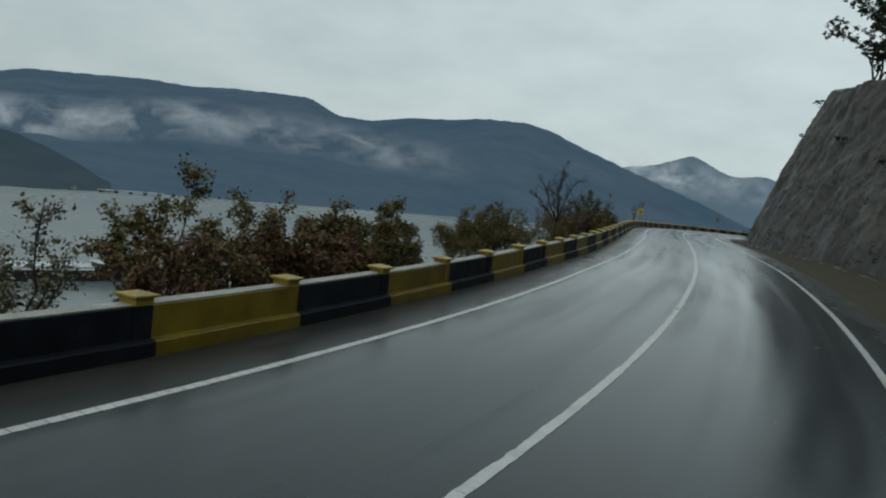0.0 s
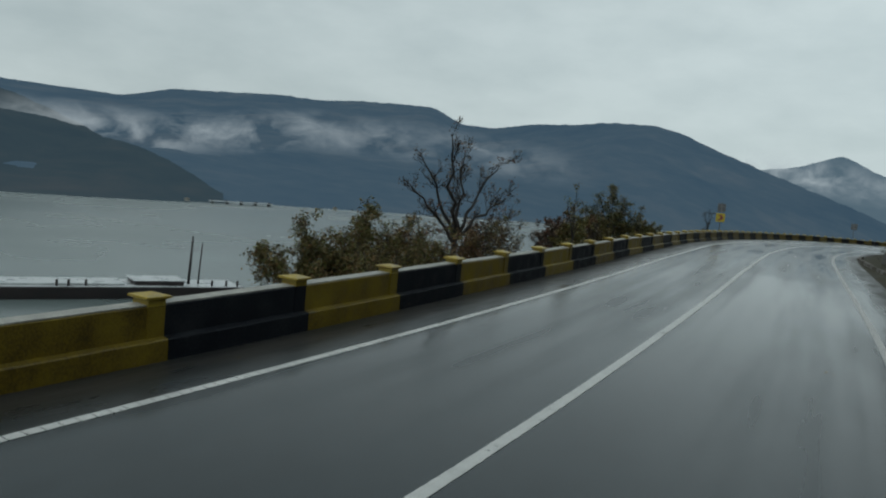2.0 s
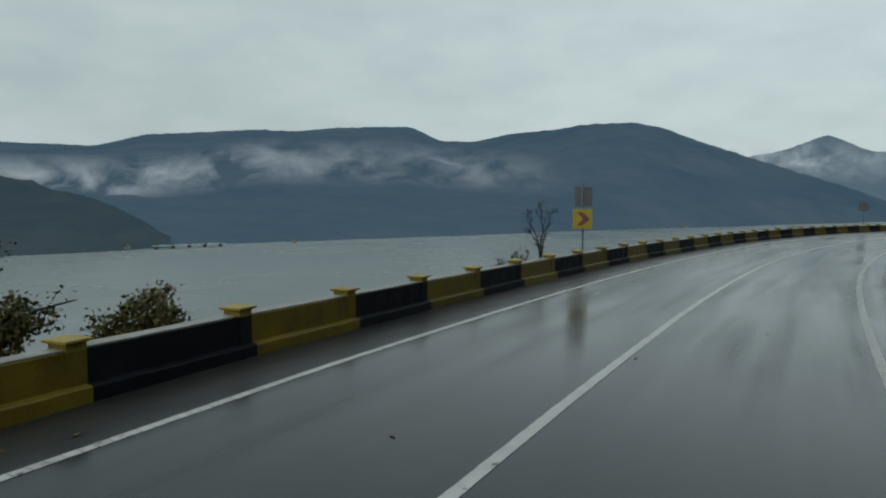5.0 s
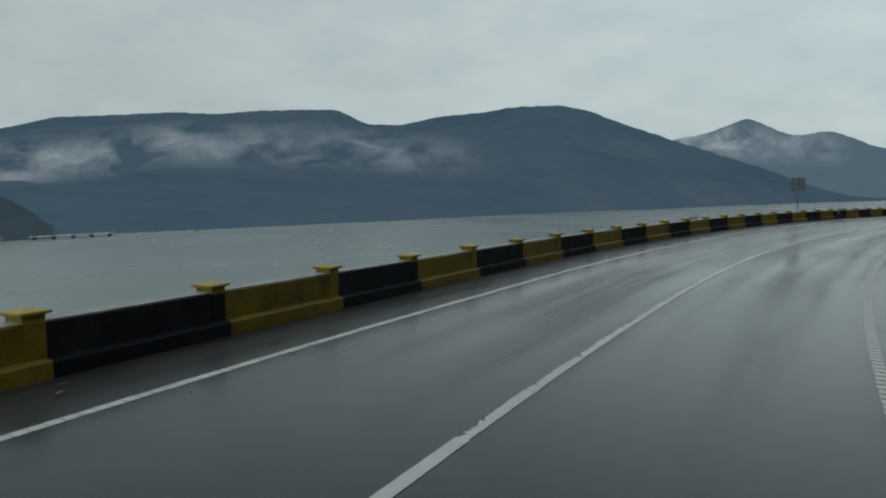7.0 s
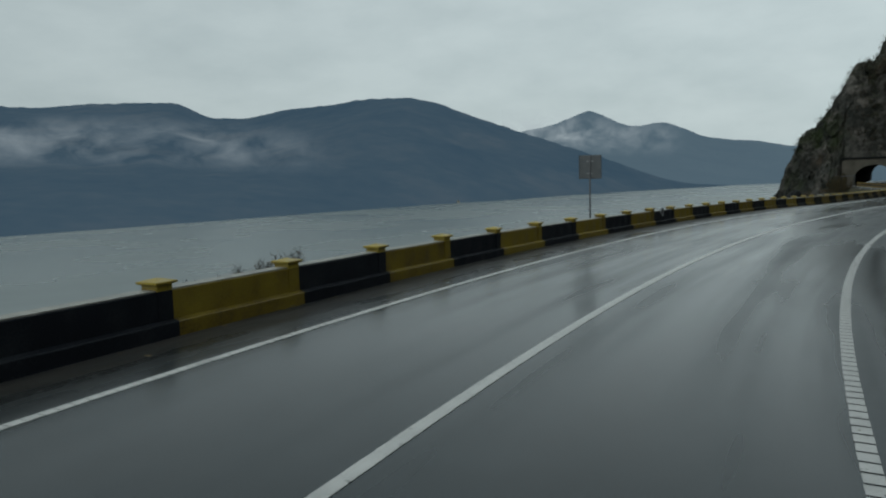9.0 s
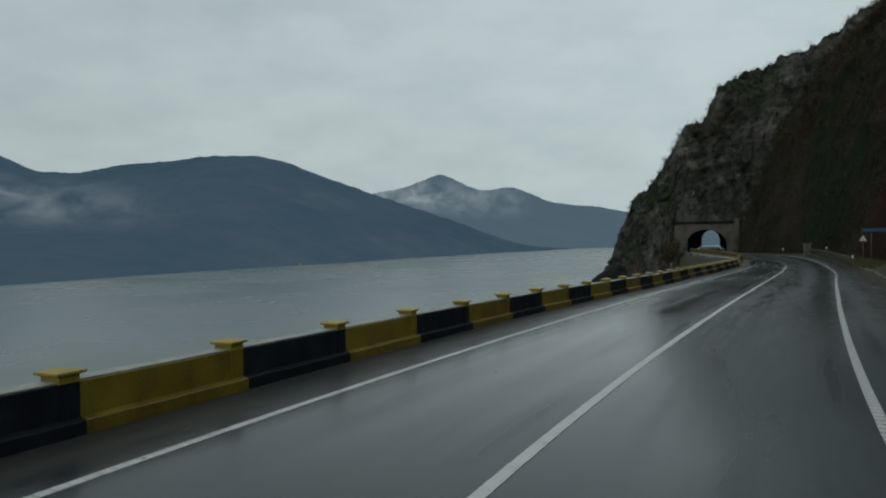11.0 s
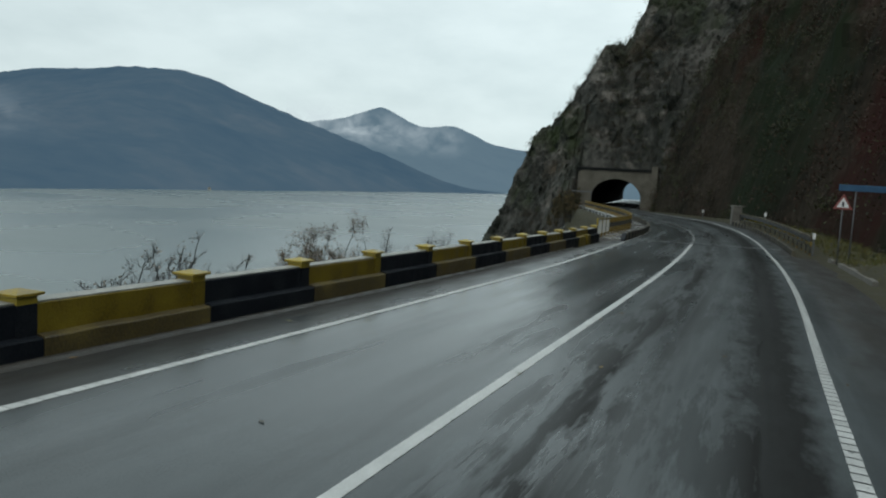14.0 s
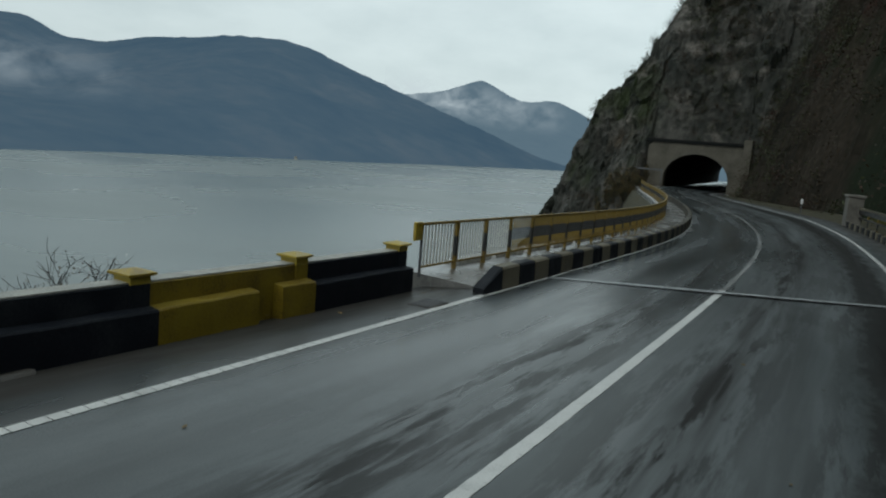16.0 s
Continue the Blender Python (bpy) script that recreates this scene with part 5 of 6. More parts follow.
class Plant:
    """Collects the limbs and leaves of one plant: limbs as chained rings, leaves as small folded blades."""

    def __init__(self, seed):
        self.rnd = random.Random(seed)
        self.v, self.f, self.tips = [], [], []

    def limb(self, pts, r0, r1, n=5):
        i0, m = len(self.v), len(pts)
        side = None
        for k, p in enumerate(pts):
            d = (pts[min(k + 1, m - 1)] - pts[max(k - 1, 0)]).normalized()
            side = d.orthogonal() if side is None else side - d * side.dot(d)
            side.normalize()
            up = d.cross(side)
            r = r0 + (r1 - r0) * k / (m - 1)
            self.v += [p + r * (math.cos(6.2832 * q / n) * side + math.sin(6.2832 * q / n) * up) for q in range(n)]
        for k in range(m - 1):
            for q in range(n):
                a, b = i0 + k * n + q, i0 + k * n + (q + 1) % n
                self.f.append((a, b, b + n, a + n))
        self.f.append(tuple(range(i0 + (m - 1) * n, i0 + m * n)))

    def wander(self, p, d, length, steps, bend, lift):
        """A crooked way from p along d, which lift turns upwards."""
        rnd, pts = self.rnd, [p.copy()]
        for _ in range(steps):
            d = (d + Vector((rnd.gauss(0, bend), rnd.gauss(0, bend), rnd.gauss(lift, bend * 0.6)))).normalized()
            p = p + d * length / steps
            pts.append(p.copy())
        return pts, d

    def bough(self, a, b, r, crook=0.07, sag=0.25):
        """A main limb from a that leaves it steeply and ends at b."""
        rnd, n = self.rnd, 9
        span = (b - a).length
        knee = a + (b - a) * 0.4 + Vector((0, 0, span * sag * 0.4))
        pts = []
        for k in range(n + 1):
            t = k / n
            p = a * (1 - t) ** 2 + knee * 2 * t * (1 - t) + b * t * t
            w = crook * span * math.sin(math.pi * t) * 0.6
            pts.append(p + Vector((rnd.gauss(0, w), rnd.gauss(0, w), rnd.gauss(0, w * 0.6))) * 0.5)
        self.limb(pts, r, max(0.008, r * 0.18), 6)
        return pts

    def dress(self, pts, r, count, reach, depth, bare=0.25, lift=0.06, twig=0.0055):
        """Side branches along a limb, and twigs along those, down to depth."""
        rnd, m = self.rnd, len(pts) - 1
        for _ in range(count):
            t = bare + (1 - bare) * rnd.random() ** 0.8
            k = min(m - 1, int(t * m))
            p = pts[k].lerp(pts[k + 1], t * m - k)
            d = (pts[k + 1] - pts[k]).normalized()
            out = Vector((rnd.gauss(0, 1), rnd.gauss(0, 1), rnd.gauss(0.15, 0.6))).normalized()
            d = (d * rnd.uniform(0.35, 0.8) + out * 0.75).normalized()
            length = reach * rnd.uniform(0.55, 1.2) * (1.15 - 0.55 * t)
            way, _ = self.wander(p, d, length, 4 if depth else 3, 0.16, lift)
            rr = max(twig, r * (1 - 0.7 * t) * 0.5)
            self.limb(way, rr, max(twig * 0.6, rr * 0.35), 4)
            if depth:
                self.dress(way, rr, rnd.randint(3, 5), reach * 0.5, depth - 1, 0.15, lift, twig)
                self.tips.append((way[-1], reach * 0.55))
            else:
                self.tips += [(way[-1], reach * 0.8), (way[2], reach * 0.8), (way[1], reach * 0.7)]

    def leaves(self, per, size, keep, kinds=1):
        rnd, v, f, picks = self.rnd, [], [], []
        for p, reach in self.tips:
            if rnd.random() > keep:
                continue
            kind = rnd.randrange(kinds)
            for _ in range(per):
                c = p + Vector((rnd.gauss(0, 0.3), rnd.gauss(0, 0.3), rnd.gauss(-0.05, 0.28))) * reach
                t = Vector((rnd.gauss(0, 1), rnd.gauss(0, 1), rnd.gauss(-0.45, 0.6))).normalized()
                w = t.cross(Vector((rnd.gauss(0, 1), rnd.gauss(0, 1), rnd.gauss(0, 1)))).normalized()
                s = size * rnd.uniform(0.6, 1.3)
                i0 = len(v)
                v += [c, c + t * s * 0.5 + w * s * 0.3, c + t * s, c + t * s * 0.5 - w * s * 0.3 + Vector((0, 0, -0.15 * s))]
                f += [(i0, i0 + 1, i0 + 2), (i0, i0 + 2, i0 + 3)]
                picks += [kind, kind]
        return v, f, picks

    def finish(self, name, root, label, category, mats, per, size, keep, group=""):
        ob = tagged(new(name), label, category, group=group)
        ob.matrix_world = Matrix.Translation(root)
        part("trunk", mesh_of("trunk", self.v, self.f, M_BARK, True), ob)
        if per:
            v, f, picks = self.leaves(per, size, keep, len(mats))
            part("crown", mesh_of("crown", v, f, mats, picks=picks), ob)
        return ob


def rooted(s, lat):
    return at(s, lat, ground_height(s, lat) - 0.2)


def tree(name, seed, s, lat, fork, goals, label, mats, per, size, keep, r=0.12, count=10, reach=0.9, depth=1, lift=0.06, crook=0.07, bare=0.25):
    """A tree whose trunk forks fork metres over the road into boughs that end at the goals (s, lat, up)."""
    root = rooted(s, lat)
    pl = Plant(seed)
    top = at(s, lat, fork) - root + Vector((pl.rnd.uniform(-0.1, 0.1), 0.1, 0))
    trunk = [Vector(), top * 0.35 + Vector((0.05, -0.04, 0)), top * 0.7 + Vector((-0.04, 0.05, 0)), top]
    pl.limb(trunk, r * 1.35, r * 0.95, 8)
    for q, (gs, glat, gup) in enumerate(goals):
        low = trunk[2].lerp(top, pl.rnd.uniform(0.2, 1.0))
        w = pl.bough(low, at(gs, glat, gup) - root, r * (0.75 if q else 0.9), crook)
        pl.dress(w, r * 0.6, count, reach, depth, bare, lift)
    return pl.finish(name, root, label, "tree", mats, per, size, keep)


def shrub(seed, s, lat, top, wide, label, mats, per, size, keep, stems=7, count=7, reach=0.55, depth=1, group="shrubs along the wall", name="shrub"):
    """Stems that spread from one root; its crown is wide metres across and reaches top metres over the road."""
    root = rooted(s, lat)
    pl = Plant(seed)
    rise = at(s, lat, top).z - root.z
    for q in range(stems):
        a = 6.2832 * (q + pl.rnd.uniform(-0.3, 0.3)) / stems
        far = wide * 0.5 * math.sqrt(pl.rnd.uniform(0.05, 1.0))
        h = rise * (1.0 if q == 0 else pl.rnd.uniform(0.72, 0.98) - 0.25 * (2 * far / wide) ** 2)
        w = pl.bough(Vector((0.1 * math.cos(a), 0.1 * math.sin(a), 0)), Vector((far * math.cos(a), far * math.sin(a), h - 0.1)), 0.03, 0.05, 0.35)
        pl.dress(w, 0.022, count, reach, depth, max(0.25, 1 - 1.9 / rise), 0.08)
    return pl.finish(name, root, label, "shrub", mats, per, size, keep, group)


GREENS, RUSSETS, MIXED, REDS = [M_LEAF_GREEN, M_LEAF_GREEN, M_LEAF_BROWN], [M_LEAF_BROWN, M_LEAF_RED, M_LEAF_BROWN], [M_LEAF_GREEN, M_LEAF_BROWN], [M_LEAF_RED, M_LEAF_BROWN]
# hedge of shrubs before the gap: s, lat, top, width, leaves, leaves a tip, share of leafy tips
DENSE, SPARSE = "dense russet and green autumn shrub behind the wall", "half-bare straggling shrub behind the wall"
for k, (s, lat, top, wide, mats, per, keep) in enumerate([
        (-3.4, -3.4, 1.4, 2.2, REDS, 2, 0.5), (-2.2, -4.4, 1.8, 2.4, [M_LEAF_GREY, M_LEAF_BROWN], 1, 0.35), (-1.3, -3.0, 1.2, 1.8, REDS, 3, 0.6), (-0.6, -4.6, 2.0, 2.2, [M_LEAF_GREY, M_LEAF_GREEN], 1, 0.5),
        (0.2, -3.4, 1.6, 2.0, [M_LEAF_GREEN, M_LEAF_GREY], 2, 0.6), (0.9, -2.4, 1.1, 1.7, REDS, 5, 0.8), (1.2, -3.6, 1.95, 2.4, MIXED, 6, 0.9), (1.7, -2.7, 1.5, 2.2, RUSSETS, 6, 0.9), (2.2, -3.9, 1.75, 2.4, MIXED, 6, 0.9), (2.1, -2.2, 1.05, 1.8, REDS, 6, 0.9),
        (2.7, -2.2, 1.0, 1.6, REDS, 6, 0.9), (2.9, -3.4, 1.55, 2.0, GREENS, 6, 0.9), (3.3, -2.7, 1.65, 2.1, GREENS, 8, 0.95), (3.6, -3.5, 1.45, 2.0, GREENS, 7, 0.9), (3.9, -2.6, 1.05, 1.6, GREENS, 7, 0.9), (4.25, -3.1, 1.05, 1.6, GREENS, 6, 0.85)]):
    shrub(300 + k, s, lat, top, wide, DENSE if per > 4 else SPARSE, mats, per + 2, 0.085, keep, stems=9, count=9)
# leafy thicket down the bank
for k, (s, lat, top, wide, mats, per, keep) in enumerate([
        (14.7, -10.8, 0.1, 3.4, MIXED, 6, 0.9), (15.3, -9.8, 0.45, 3.6, GREENS, 7, 0.9), (15.9, -10.8, 0.3, 3.6, MIXED, 6, 0.9), (16.5, -9.6, 0.1, 3.2, RUSSETS, 5, 0.85), (15.0, -8.8, 0.1, 3.0, MIXED, 5, 0.8),
        (17.1, -8.6, 0.2, 3.2, RUSSETS, 4, 0.7), (15.6, -7.8, 0.3, 3.0, MIXED, 4, 0.7)]):
    shrub(340 + k, s, lat, top, wide, "leafy brown-green shrub crowding the bank below the road", mats, per, 0.11, keep, stems=11, count=11, reach=0.85)
# low growth round the bare tree
for k, (s, lat, top, wide, mats, per, keep) in enumerate([
        (14.0, -3.6, 0.75, 1.8, MIXED, 6, 0.7), (14.5, -3.0, 0.6, 1.6, REDS, 5, 0.6), (15.2, -3.4, 0.9, 1.7, MIXED, 5, 0.6), (13.6, -5.0, 0.7, 2.2, MIXED, 7, 0.7), (15.6, -3.9, 1.9, 2.2, REDS, 2, 0.5), (15.9, -5.2, 1.9, 2.6, REDS, 2, 0.5), (16.3, -4.4, 1.6, 2.2, REDS, 2, 0.6), (16.1, -3.4, 1.1, 1.6, [M_LEAF_BROWN], 3, 0.5), (16.8, -5.0, 1.3, 2.2, MIXED, 3, 0.6)]):
    shrub(360 + k, s, lat, top, wide, "thin twiggy shrub with a few reddish leaves on the bank", mats, per, 0.08, keep, stems=8, count=8, reach=0.6)
# gappy row between the two trees
for k, (s, lat, top, wide, mats, per, keep) in enumerate([
        (17.25, -2.6, 1.55, 1.7, [M_LEAF_TWIG, M_LEAF_GREY], 2, 0.6), (17.65, -3.1, 1.7, 1.8, [M_LEAF_RED, M_LEAF_TWIG], 3, 0.6), (18.15, -2.9, 1.45, 1.6, [M_LEAF_GREY, M_LEAF_BROWN], 2, 0.55), (16.9, -2.3, 1.45, 1.5, [M_LEAF_RED, M_LEAF_TWIG], 2, 0.6), (16.35, -1.0, 0.75, 0.9, GREENS, 6, 0.8), (16.75, -1.5, 1.25, 1.2, GREENS, 6, 0.8), (17.15, -1.7, 1.3, 1.0, [M_LEAF_GREY], 1, 0.4), (17.5, -1.9, 1.1, 1.3, MIXED, 4, 0.7), (17.8, -1.5, 1.0, 1.0, [M_LEAF_TWIG], 2, 0.6), (18.0, -2.1, 1.25, 1.3, RUSSETS, 4, 0.7), (18.5, -2.4, 1.0, 1.3, MIXED, 3, 0.6), (18.8, -1.8, 0.85, 1.0, MIXED, 3, 0.7), (19.2, -3.2, 0.8, 1.3, [M_LEAF_GREY, M_LEAF_BROWN], 2, 0.5)]):
    shrub(380 + k, s, lat, top, wide, "small half-bare autumn shrub just behind the wall", mats, per + 2, 0.085, keep, stems=8, count=8, reach=0.42)
tree("bare_tree", 7, 14.8, -4.0, 0.35, [(14.25, -3.7, 3.85), (14.55, -5.3, 3.1), (14.5, -5.8, 2.1), (15.0, -4.2, 3.5), (15.35, -3.2, 3.15), (15.3, -4.8, 2.4), (15.5, -2.9, 1.9)],
     "tall forked tree, almost leafless in autumn", [M_LEAF_BROWN, M_LEAF_RED, M_LEAF_TWIG], 1, 0.07, 0.45, 0.105, 9, 0.95, 2, 0.12, 0.09, 0.35)
tree("sapling", 9, 16.15, -0.85, 0.6, [(16.18, -0.9, 2.6), (16.1, -1.15, 2.0), (16.25, -0.7, 1.7)], "thin upright sapling with a few clumps of leaves", GREENS, 7, 0.085, 0.7, 0.035, 8, 0.3, 0, 0.12, 0.03, 0.35)
tree("round_tree", 31, 22.65, -3.9, -0.5, [(22.8, -4.2, 2.75), (22.45, -4.7, 2.2), (22.2, -5.4, 1.5), (22.05, -6.0, 0.65), (22.6, -3.2, 2.2), (23.0, -3.2, 2.0), (23.2, -2.5, 1.5), (23.45, -1.5, 0.85), (23.0, -4.4, 2.1), (22.4, -3.4, 1.1), (22.9, -2.6, 0.9), (22.3, -4.6, 0.8), (22.1, -4.9, 0.4), (22.7, -3.0, 0.5), (23.3, -2.2, 0.5), (22.5, -5.2, 1.2)],
     "broad many-stemmed tree with dull green autumn leaves", [M_LEAF_GREEN, M_LEAF_GREEN, M_LEAF_BROWN, M_LEAF_DARK], 5, 0.09, 0.92, 0.08, 15, 0.68, 1, 0.05, 0.06, 0.22)
for k, (s, lat, top, wide) in enumerate([(21.5, -4.6, 0.35, 1.6), (23.9, -1.9, 0.7, 1.1), (24.3, -2.6, 0.8, 1.2), (21.9, -6.2, 0.2, 2.2), (22.3, -5.0, 0.9, 2.6), (22.7, -3.1, 1.1, 2.4), (23.15, -2.4, 0.95, 1.8), (22.4, -3.9, 1.3, 2.4)]):
    shrub(400 + k, s, lat, top, wide, "dull green shrub at the foot of a tree", GREENS, 7, 0.09, 0.85, stems=7, count=7, reach=0.5)
tree("bare_sapling", 12, 29.45, -0.8, 0.6, [(29.5, -0.85, 2.35), (29.3, -1.1, 1.9), (29.65, -0.6, 2.1), (29.2, -0.9, 1.4)], "small leafless tree beside the arrow sign", [M_LEAF_TWIG], 1, 0.06, 0.4, 0.045, 9, 0.5, 1, 0.12)
for k, (s, lat, top, wide) in enumerate([(28.7, -1.3, 0.85, 1.0), (29.0, -1.0, 0.75, 0.8)]):
    shrub(410 + k, s, lat, top, wide, "bare low shrub behind the wall", [M_LEAF_TWIG], 2, 0.06, 0.5, stems=6, count=6, reach=0.4)
for k, (s, lat, top) in enumerate([(44.8, -1.0, 0.5), (45.3, -1.3, 0.6), (45.6, -1.3, 0.62), (71.3, -2.4, 0.55), (71.8, -2.6, 0.95), (72.3, -2.2, 0.5), (73.5, -10.0, -1.2), (74.2, -9.4, -1.0), (76.8, -5.6, 0.1), (77.7, -5.0, 0.0), (78.6, -5.2, 0.1), (80.4, -4.6, -0.2), (80.9, -5.0, -0.1)]):
    shrub(420 + k, s, lat, top, 1.3 if lat > -4 else 2.2, "bare grey-brown twigs behind the wall", [M_LEAF_GREY], 1, 0.05, 0.4, stems=7, count=7, reach=0.5 if lat > -4 else 0.8, group="bare twig bushes", name="twig_bush")
for k in range(11):
    shrub(460 + k, S_PORTAL - 11 + k, -1.7 - 1.1 * (k % 3), 1.1 + 0.16 * k + 0.4 * (k % 2), 2.8, "brown half-bare shrub between the railing and the rock", [M_LEAF_TWIG, M_LEAF_BROWN, M_LEAF_IVY], 6, 0.13, 0.85, stems=8, count=8, reach=0.7, group="shrubs beside the tunnel", name="portal_shrub")
shrub(450, 76.1, -7.1, 0.5, 3.0, "round half-bare bush with reddish-brown leaves", [M_LEAF_BROWN, M_LEAF_GREY, M_LEAF_RED], 4, 0.06, 0.8, stems=15, count=11, reach=0.7, group="bare twig bushes", name="round_bush")
shrub(451, 77.3, -6.4, 0.1, 2.4, "round half-bare bush with reddish-brown leaves", [M_LEAF_BROWN, M_LEAF_GREY], 1, 0.06, 0.5, stems=8, count=8, reach=0.7, group="bare twig bushes", name="round_bush")

# trees on top of the cliff


def on_ring(rings, i, k):
    return Vector(rings[i][k])


for k, (i, j, h, dense) in enumerate([(233, 62, 5.0, 12), (228, 62, 8.5, 12), (221, 62, 8.0, 12), (216, 62, 9.0, 10), (212, 62, 8.0, 10), (200, 62, 8.0, 10)]):
    plant("cliff_tree", 150 + k, 0, 0, h, "dark leafy tree clinging to the cliff's edge", "tree", M_LEAF_DARK, dense, 0.26, 0.3, 0.58, 4, 0.14, (2, 3), 2, "trees on the cliff", base=on_ring(cliff_rings, i, j) - Vector((0, 0, 0.4)), first=0.22)
for k, (i, j, h) in enumerate([(262, 45, 0.7), (252, 55, 0.9), (215, 40, 0.8), (190, 30, 0.7)]):
    plant("cliff_shrub", 170 + k, 0, 0, h, "small shrub rooted in the rock face", "shrub", M_LEAF_DARK, 8, 0.13, 0.6, 0.6, 2, 0.03, (2, 3), 4, "shrubs on the cliff", base=on_ring(cliff_rings, i, j) - Vector((0, 0, 0.2)))


def scrub(name, rings, count, seed, mats, label, size=0.3, ks=(2, 38), iw=None, reach=(0.5, 1.5), per=30, lean=()):
    """Thickets of twigs and leaves spread over a slope; each material keeps to patches of its own."""
    gen = np.random.default_rng(seed)
    pts = np.array([[tuple(p) for p in r] for r in rings])
    i0, i1 = iw or (0, len(rings))
    for m_i, mat in enumerate(mats):
        n = count // len(mats)
        i, k = gen.integers(i0, i1, n), gen.integers(ks[0], min(ks[1], pts.shape[1]), n)
        c = pts[i, k] + gen.uniform(-0.7, 0.7, (n, 3)) * (1, 1, 0.2)
        grade = np.interp(i, (i0, i1), (-0.16, 0.16)) * (lean[m_i] if lean else 0)
        keep = np.array([fract((p[0] * 0.06 + m_i * 7, p[1] * 0.06, p[2] * 0.06), 3) for p in c]) + grade > -0.04
        c = c[keep]
        r = gen.uniform(*reach, len(c))
        c = np.repeat(c, per, 0) + gen.normal(0, 0.42, (len(c) * per, 3)) * np.repeat(r, per)[:, None] + (0, 0, 0.3)
        t = gen.normal(0, 1, (len(c), 3)) * (1, 1, 0.9)
        t /= np.linalg.norm(t, axis=1)[:, None]
        w = np.cross(t, gen.normal(0, 1, (len(c), 3)))
        w /= np.linalg.norm(w, axis=1)[:, None]
        s = (size * gen.uniform(0.5, 1.4, len(c)))[:, None]
        v = np.stack([c - t * s * 0.6, c + w * s * 0.25, c + t * s * 0.6, c - w * s * 0.25], 1).reshape(-1, 3)
        f = np.arange(len(v)).reshape(-1, 4)
        tagged(new(name, mesh_of(name, v.tolist(), f.tolist(), mat)), label, "scrub", kind="stuff")


scrub("hillside_scrub", slope_rings, 7500, 5, [M_LEAF_MAROON, M_LEAF_IVY, M_LEAF_TWIG], "dense dark scrub covering the hillside, windscreen's red tint partly painted in", 0.22, (1, 66), None, (0.9, 2.6), 90, (-1, 1, 0))
scrub("rock_scrub", hill_rings, 3000, 6, [M_LEAF_IVY, M_LEAF_TWIG], "scrub and ivy growing on the rocky hill", 0.2, (2, 80), (100, 450), (0.4, 1.3), 50, (1.5, 0.5))
scrub("cliff_scrub", cliff_rings, 260, 8, [M_LEAF_BROWN, M_LEAF_DARK], "weeds and small bushes at the cliff's foot", 0.12, (1, 8), (90, 300), (0.2, 0.5), 24)

# boulder behind the wall


def boulder():
    bm = bmesh.new()
    bmesh.ops.create_icosphere(bm, subdivisions=4, radius=1.0)
    for v in bm.verts:
        c = v.co.copy()
        c *= 1 + 0.2 * ridged(c * 0.9 + Vector((3, 1, 2)), 4) + 0.1 * fract(c * 4, 3)
        # a blunt head with a long slope on one side and a low shoulder on the other
        c.x, c.y = c.x * 1.45, c.y * 1.3
        if c.z > 0:
            c.z *= float(np.interp(c.x, [-1.7, -1.0, -0.1, 0.3, 0.85, 1.0, 1.6], [0.7, 1.2, 1.45, 1.75, 2.0, 1.2, 0.8]))
        v.co = Vector((c.x, c.y, round(c.z * 4) / 4 * 0.3 + c.z * 0.7))
    peak = max(v.co.z for v in bm.verts)
    for v in bm.verts:
        v.co.z *= 1.75 / peak if v.co.z > 0 else 1.0
    ob = tagged(new("boulder", from_bm("boulder", bm, M_WETROCK)), "dark wet boulder on the bank behind the wall", "rock")
    ob.matrix_world = set_at(68.4, -3.9, -0.75) @ Matrix.Rotation(0.5, 4, "Z") @ Matrix.Scale(0.95, 4)


boulder()

# ---------------------------------------------------------------- river traffic and the far bank


def barge():
    stern, bow = Vector((-103.0, 147.0, WATER_Z)), Vector((-136.0, 75.0, WATER_Z))
    d = bow - stern
    ob = tagged(new("river_barge"), "long low dark river barge with two thin masts", "barge")
    ob.matrix_world = Matrix.Translation(stern) @ Matrix.Rotation(math.atan2(-d.x, d.y), 4, "Z")
    n = d.length
    sec = [(-4.6, -0.8), (4.6, -0.8), (5.0, 1.9), (5.0, 2.3), (-5.0, 2.3), (-5.0, 1.9)]
    part("hull", from_bm("hull", prism(sec, 2.5, n, 24), M_HULL), ob)
    part("deck", from_bm("deck", box(-4.8, 4.8, 2.8, n - 0.5, 2.28, 2.42, 0.03), M_DECK), ob, "wet pale deck")
    part("coaming", from_bm("coaming", box(-3.6, 3.6, 26, n - 6, 2.4, 2.85, 0.05), M_DECK), ob, "pale hatch coaming")
    part("cabin", from_bm("cabin", box(-3.4, 3.2, 14.5, 24, 2.4, 3.3, 0.15), M_HULL), ob, "low dark deckhouse")
    part("cabin_roof", from_bm("cabin_roof", box(-3.6, 3.4, 14.2, 24.4, 3.3, 3.42, 0.05), M_DECK), ob, "pale wet roof")
    for y, h, r in ((13.0, 12.4, 0.32), (11.0, 11.0, 0.2)):
        bm = bmesh.new()
        tube(bm, (-1, y, 2.3), (-1.2, y - 0.3, h), r, r * 0.6)
        mast = part("mast", from_bm("mast", bm, M_HULL, True), ob)
        part("crosstree", from_bm("crosstree", box(-1.7, -0.5, y - 0.35, y - 0.15, h * 0.82, h * 0.82 + 0.15), M_HULL), mast)
    for y in (3.6, 6.0, 9.0, 33, 36, 38, 54):
        bm = bmesh.new()
        tube(bm, (-3.9, y, 2.4), (-3.9, y, 3.6), 0.22, 0.26)
        part("bollard", from_bm("bollard", bm, M_HULL, True), ob)


barge()


